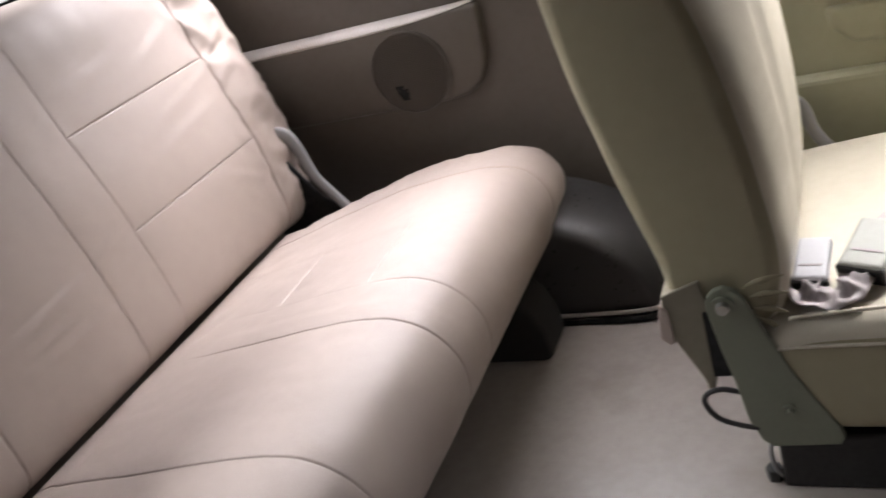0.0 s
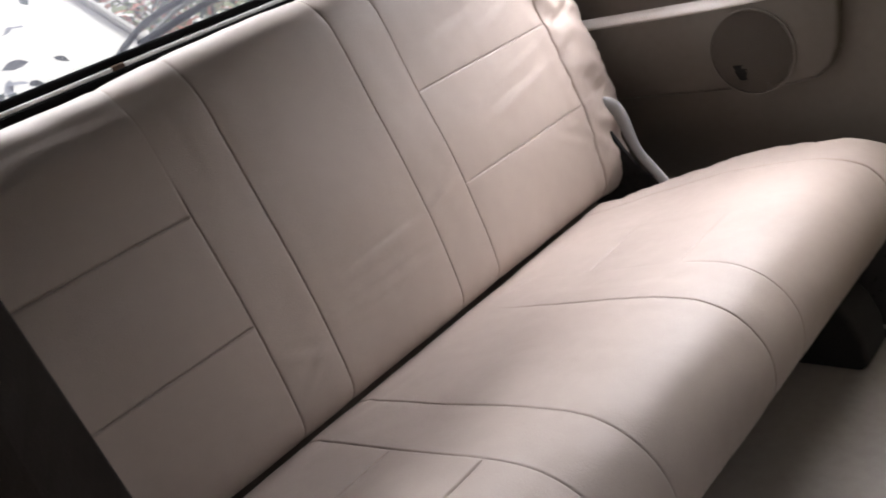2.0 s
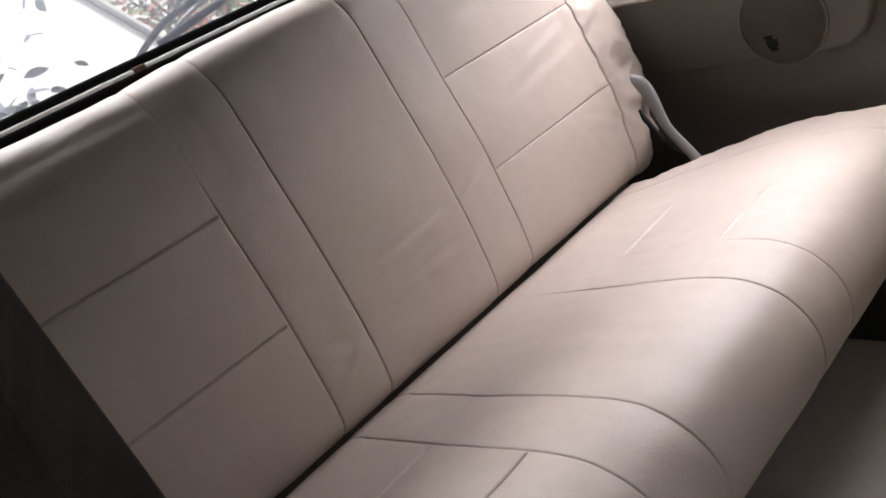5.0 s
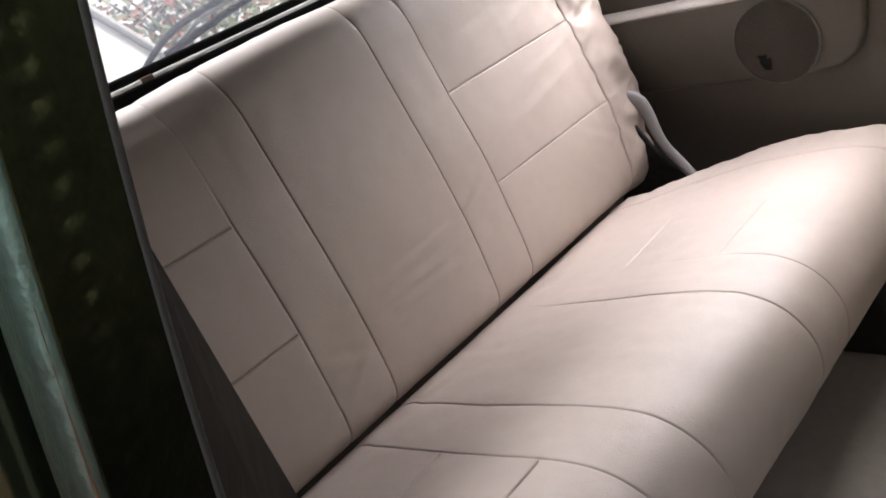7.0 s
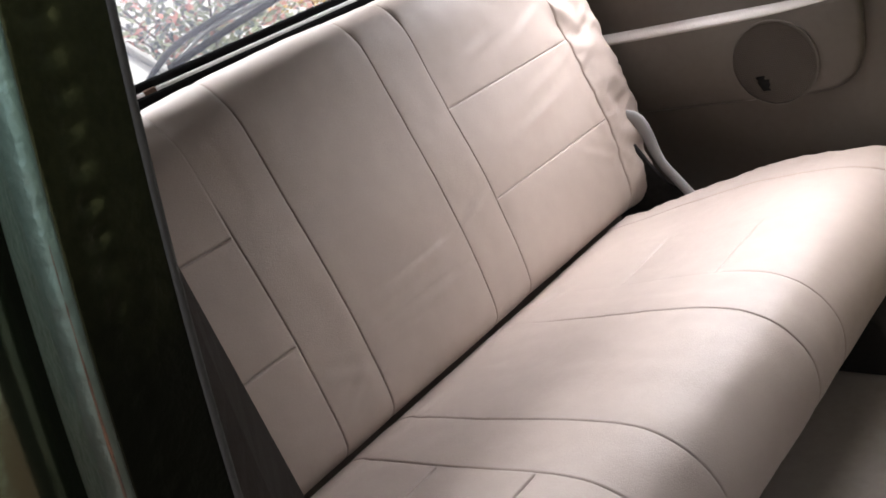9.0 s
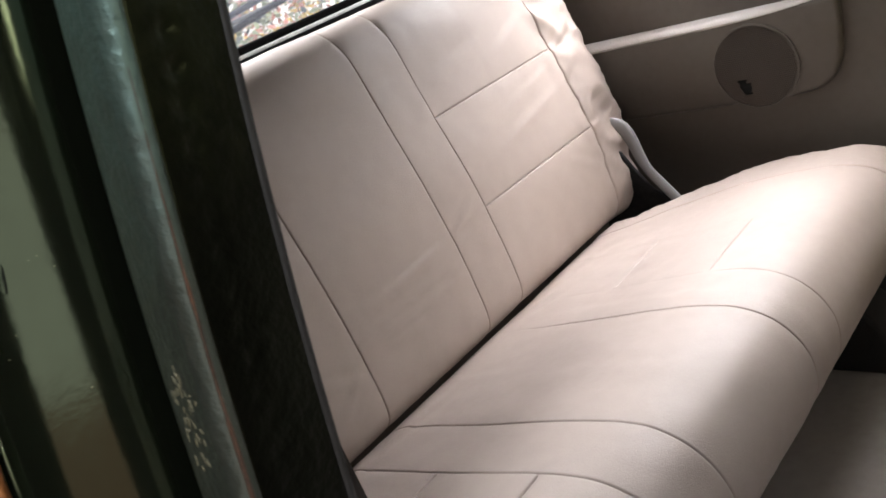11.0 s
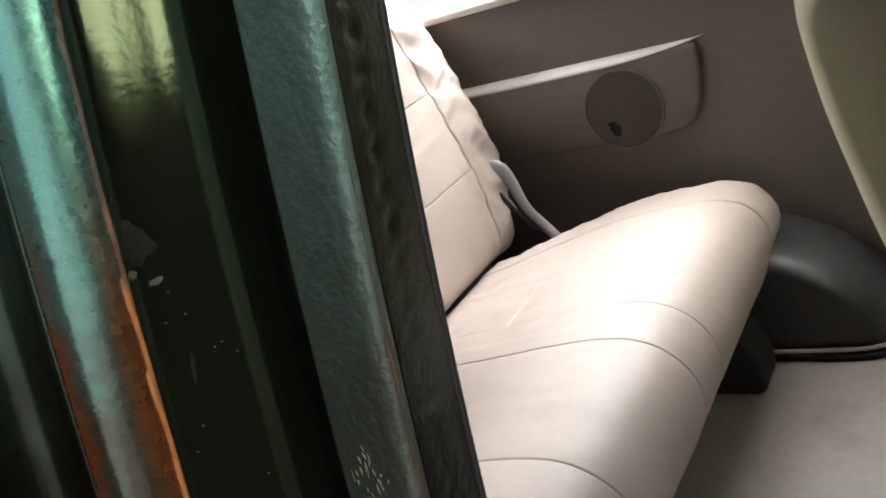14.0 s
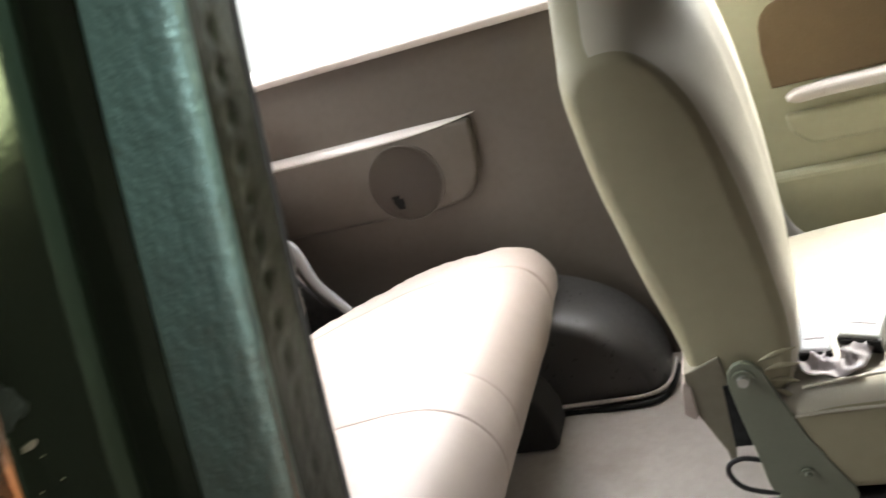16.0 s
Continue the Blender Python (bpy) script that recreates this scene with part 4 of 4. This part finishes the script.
jamb_strip("flange_edge", smooth_line([OE, (0.7758, -0.6655), (0.7770, -0.6715), (CO[0] - 0.0001, CO[1] + 0.0012)], 30), PAINT_EDGE, "dimpled flange edge, darkened as in shade", dimples, step=0.0006)
jamb_strip("flange_face", smooth_line([(CO[0] - 0.0001, CO[1] + 0.0012), (0.7777, -0.6762), (0.7771, -0.6774), (0.7757, -0.6781), (0.7728, -0.6780), (0.7690, -0.6776), GR], 34), PAINT_DULL, "dusty teal flange face, lightened as if lit", rough_skin, step=0.0009)
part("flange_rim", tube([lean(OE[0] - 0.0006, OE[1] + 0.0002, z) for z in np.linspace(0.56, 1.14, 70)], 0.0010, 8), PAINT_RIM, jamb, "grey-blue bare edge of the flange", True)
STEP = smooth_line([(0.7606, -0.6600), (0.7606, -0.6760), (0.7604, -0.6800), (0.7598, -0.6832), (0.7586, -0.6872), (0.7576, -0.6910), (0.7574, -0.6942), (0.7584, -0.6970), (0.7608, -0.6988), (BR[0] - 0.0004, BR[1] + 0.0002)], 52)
jamb_strip("step_face", STEP, PAINT_SHADED, "glossy step, teal darkened as in shade", None, step=0.003)
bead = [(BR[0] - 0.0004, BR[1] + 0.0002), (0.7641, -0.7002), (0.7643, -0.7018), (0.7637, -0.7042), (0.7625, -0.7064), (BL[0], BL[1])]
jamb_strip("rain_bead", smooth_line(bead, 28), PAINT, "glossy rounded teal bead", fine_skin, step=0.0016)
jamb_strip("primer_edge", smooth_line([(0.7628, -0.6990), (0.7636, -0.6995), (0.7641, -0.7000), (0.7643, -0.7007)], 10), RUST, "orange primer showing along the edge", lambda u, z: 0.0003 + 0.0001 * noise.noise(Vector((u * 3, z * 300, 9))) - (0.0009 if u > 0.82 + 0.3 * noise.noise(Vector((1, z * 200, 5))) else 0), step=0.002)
jamb_strip("outer_step", smooth_line([BL, (0.7585, -0.7084), (0.7568, -0.7105), (0.7561, -0.7150), SL, (0.7566, -0.7225), (0.7562, -0.7262)], 26), PAINT_OUTER, "outer step of the jamb, painted as shaded", fine_skin, step=0.003)
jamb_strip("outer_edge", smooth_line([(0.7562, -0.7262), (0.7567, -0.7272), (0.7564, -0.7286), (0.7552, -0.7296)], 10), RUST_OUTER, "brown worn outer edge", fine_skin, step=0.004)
jamb_strip("pillar_skin", smooth_line([(0.7552, -0.7296), (0.752, -0.7325), (0.745, -0.735), (0.72, -0.740), (0.66, -0.746), (0.50, -0.752)], 24), PAINT_OUTER, "outer body skin, painted as shaded", None, step=0.01)
part("sealant_line", tube([lean(SL[0] + 0.0002, SL[1], z) for z in np.linspace(0.56, 1.14, 60)], 0.00042, 6), SEALANT, jamb, "pale sealant line", True)


def step_x(y):
    o = np.argsort(STEP[:, 1])
    return float(np.interp(y, STEP[o, 1], STEP[o, 0]))


def step_patch(name, y, z, wide, high, mat, label, seed, proud=0.0002, lean_y=0.0):
    """A thin ragged flake that follows the curve of the dark step."""
    rng = random.Random(seed)
    bm = bmesh.new()
    steps = 26
    shape = [0.65 + 0.6 * rng.random() for _ in range(steps)]
    shape = [(shape[k] + 0.6 * shape[k - 1]) / 1.6 for k in range(steps)]
    rings = []
    for depth, size in ((proud * 0.3, 1.0), (proud, 0.8), (proud, 0.4)):
        ring = []
        for k, s in enumerate(shape):
            a = 6.2832 * k / steps
            dz = high * s * size * math.sin(a)
            yy = y + wide * s * size * math.cos(a) + lean_y * dz
            ring.append(bm.verts.new(lean(step_x(yy) + depth + (0.00012 * rng.random() if size < 1 else 0), yy, z + dz)))
        rings.append(ring)
    back = [bm.verts.new(v.co + Vector((-0.0012, 0, 0))) for v in rings[0]]
    for r0, r1 in zip([back] + rings, rings):
        for k in range(steps):
            bm.faces.new((r0[k], r0[(k + 1) % steps], r1[(k + 1) % steps], r1[k]))
    bm.faces.new(rings[-1]); bm.faces.new(back[::-1])
    return part(name, bm, mat, jamb, label)


step_patch("paint_flake", -0.6922, 0.8655, 0.0020, 0.0026, SCUFF, "lifted flake of dull paint", 4, 0.00030, -0.25)
step_patch("paint_flake", -0.6945, 0.8675, 0.0010, 0.0040, SCUFF, "lifted flake of dull paint", 9, 0.00022, 0.1)
step_patch("paint_chip", -0.6912, 0.8604, 0.0009, 0.00035, CHIP, "small pale chip in the paint", 5, 0.0005)
step_patch("paint_chip", -0.6940, 0.8625, 0.0006, 0.0005, CHIP, "small pale chip in the paint", 6, 0.0004)
step_patch("paint_chip", -0.6895, 0.8490, 0.0002, 0.0020, SCUFF, "dull scratch in the paint", 7, 0.00025, 0.1)
chips = random.Random(12)
for k in range(9):
    step_patch("dust_speck", chips.uniform(-0.692, -0.680), chips.uniform(0.826, 0.862), 0.00008, 0.00008, SCRATCH, "pale speck of dust", 20 + k, 0.0002)
for k in range(46):
    low = chips.random()
    x0, z0 = 0.7713 + chips.gauss(0, 0.0016) - 0.0006 * low, 0.8285 - 0.012 * low + chips.gauss(0, 0.0012)
    ln, tilt = chips.uniform(0.0004, 0.0017), chips.uniform(-0.0005, 0.0001)
    def on_face(x, z):
        y = float(np.interp(x, (0.7658, 0.7690, 0.7728, 0.7757, 0.7771), (-0.6772, -0.6776, -0.6780, -0.6781, -0.6774)))
        return lean(x, y - 0.00012, z)
    part("scratch", tube([on_face(x0, z0), on_face(x0 + tilt * 0.5, z0 + ln * 0.5), on_face(x0 + tilt, z0 + ln)], [0.00005, chips.uniform(0.00008, 0.00019), 0.00005], 6), SCRATCH, jamb, "pale scratch")

part("worn_corner", tube([lean(CO[0] - 0.0001 + 0.0002 * noise.noise(Vector((0, 0, z * 90))), CO[1] - 0.0001, z) for z in np.linspace(0.56, 0.872, 120)], [0.00055 * min(1, (121 - k) / 30) * (0.75 + 0.5 * noise.noise(Vector((3, 0, k * 0.35)))) for k in range(120)], 6), RUST_DARK, jamb, "rusty line along the flange corner", True)

# inner pillar trim and the near side wall
TR = (0.69, -0.63)


def trim_x(z):
    return TR[0] + 0.1 * (z - 0.85)


def trim_y(z):
    return TR[1] - 0.1 * (z - 0.85)


def pillar_trim():
    zs = np.linspace(0.70, 1.15, 40)
    verts = []
    for z in zs:
        fx, fy, _ = lean(0.766, -0.6590, z)
        ex, ey = trim_x(z), trim_y(z)
        sect = [(fx, fy), (0.5 * fx + 0.5 * ex + 0.002, 0.5 * fy + 0.5 * ey + 0.002), (ex + 0.004, ey - 0.0015), (ex, ey), (ex - 0.006, ey + 0.0005), (ex - 0.20, ey + 0.004), (ex - 0.20, ey - 0.06), (fx - 0.03, fy - 0.02)]
        verts += [(x, y, z) for x, y in sect]
    n = 8
    faces = [(i * n + k, i * n + (k + 1) % n, (i + 1) * n + (k + 1) % n, (i + 1) * n + k) for i in range(len(zs) - 1) for k in range(n)]
    faces.append(tuple(range(n))[::-1]); faces.append(tuple((len(zs) - 1) * n + k for k in range(n)))
    return mesh_object("pillar_trim", verts, faces, TRIM_BROWN, None, smooth=False)


tagged(pillar_trim(), "dark brown plastic inner pillar trim", "pillar", kind="structure")
wall_right = tagged(part("wall_right", box(-0.5, 0.70, -0.735, -0.68, 0.0, 0.735, 0.004), DARK_WALL), "dark plastic trim panel beside the bench", "wall", kind="structure")
tagged(part("wall_right_upper", box(-0.5, 3.3, -0.74, -0.64, 1.20, 1.34), HEADLINER), "grey trim above the door opening", "wall", kind="structure")
tagged(part("wall_right_window", box(-0.5, 0.66, -0.73, -0.66, 0.735, 1.21), DARK_WALL), "plain taupe side panel over the bench", "wall", kind="structure")
tagged(part("sill", box(0.70, 2.6, -0.78, -0.70, -0.12, 0.045, 0.008), PAINT), "teal painted door sill", "sill", kind="structure")
wheel_arch(-1)

# ---- outside ----
tagged(mesh_object("ground", [(x, y, -0.55 + 0.01 * wave(x, y, 0, 0.7)) for x in np.linspace(-150, 150, 80) for y in np.linspace(-150, 150, 80)], grid_faces(80, 80), CONCRETE), "pale concrete yard", "ground", kind="structure")
tagged(part("pavement", box(-2.5, 4.5, -2.1, -0.85, -0.6, -0.5, 0.01), material("red_brown_paving", (0.14, 0.05, 0.022), 0.7, other=(0.09, 0.036, 0.02), scale=1.5, grain=0.4, grain_scale=60)), "red-brown paved strip beside the van", "pavement", kind="structure")
# Added out of view; blocks low sky and darkens reflections in the jamb.
tagged(part("dimming_wall", box(-1.6, 1.9, -2.3, -2.1, -0.6, 2.3), material("brown_plaster", (0.08, 0.042, 0.026), 0.85, other=(0.06, 0.032, 0.02), scale=2, grain=0.3, grain_scale=60)), "unseen brown wall added to darken light and reflections beside the van", "wall", kind="structure")
tagged(part("garden_wall", prism([(-5.0, -0.6), (1.66, -0.6), (1.62, 0.46), (1.16, 1.03), (0.05, 2.4), (-5.0, 2.4)], "x", -3.25, -3.05, 0.02), WHITE_WALL), "white painted garden wall with a sloping end", "wall", kind="structure")
part("wall_coping", prism([(1.62, 0.46), (1.16, 1.03), (0.05, 2.4), (0.066, 2.412), (1.176, 1.042), (1.636, 0.472)], "x", -3.27, -3.0, 0.006), CONCRETE, bpy.data.objects["garden_wall"], "grey coping along the sloping end")


def shrub(name, label, place, size, count, leaf, mats, seed):
    rng = random.Random(seed)
    top = thing(name, label, "shrub")
    top.location = place
    stem = []
    for k in range(5):
        a = rng.uniform(0, 6.28)
        tip = (size[0] * 0.7 * math.cos(a), size[1] * 0.7 * math.sin(a), size[2] * rng.uniform(0.6, 0.95))
        part("stem", tube(smooth_line([(0, 0, 0), (tip[0] * 0.3, tip[1] * 0.3, tip[2] * 0.5), tip], 8), [0.018 - 0.0018 * i for i in range(8)], 6), BARK, top)
    for m_i, mat in enumerate(mats):
        verts, faces = [], []
        for k in range(count // len(mats)):
            u = Vector((rng.gauss(0, 0.5), rng.gauss(0, 0.5), rng.gauss(0, 0.42)))
            c = Vector((u.x * size[0], u.y * size[1], size[2] * (0.62 + 0.5 * u.z)))
            q = Euler((rng.uniform(-0.9, 0.9), rng.uniform(-0.9, 0.9), rng.uniform(0, 6.28))).to_matrix()
            ln = leaf * rng.uniform(0.6, 1.2)
            b = len(verts)
            for px0, py0, pz0 in ((0, 0, 0), (0.35, 0.22, 0.04), (0.7, 0.2, 0.03), (1, 0, -0.06), (0.7, -0.2, 0.03), (0.35, -0.22, 0.04)):
                verts.append(c + q @ Vector((px0 * ln, py0 * ln, pz0 * ln)))
            faces += [(b, b + 1, b + 5), (b + 1, b + 2, b + 4, b + 5), (b + 2, b + 3, b + 4)]
        mesh_object("foliage", verts, faces, mat, top, smooth=False)
    return top


shrub("broadleaf_shrub", "dark broad-leaved shrub in front of the white wall", (-2.3, 0.02, -0.55), (0.42, 0.44, 1.42), 4200, 0.085, [LEAF, LEAF_BLUE], 3)
shrub("flowering_shrub", "green and red leaved bush behind the wall", (-6.0, 3.6, -0.55), (1.4, 1.1, 2.1), 3600, 0.10, [LEAF, LEAF_PALE, LEAF_PALE, LEAF_RED], 5)
shrub("yellow_flowering_shrub", "yellow and pink flowering bush by the far white wall", (-6.6, 5.6, -0.55), (0.8, 0.8, 1.9), 1600, 0.10, [LEAF_YELLOW, LEAF_RED, LEAF_PALE], 9)
tagged(part("far_house_wall", box(-9.3, -9.0, 1.5, 14.0, -0.6, 4.5), WHITE_WALL), "white painted house wall beyond the bushes", "wall", kind="structure")
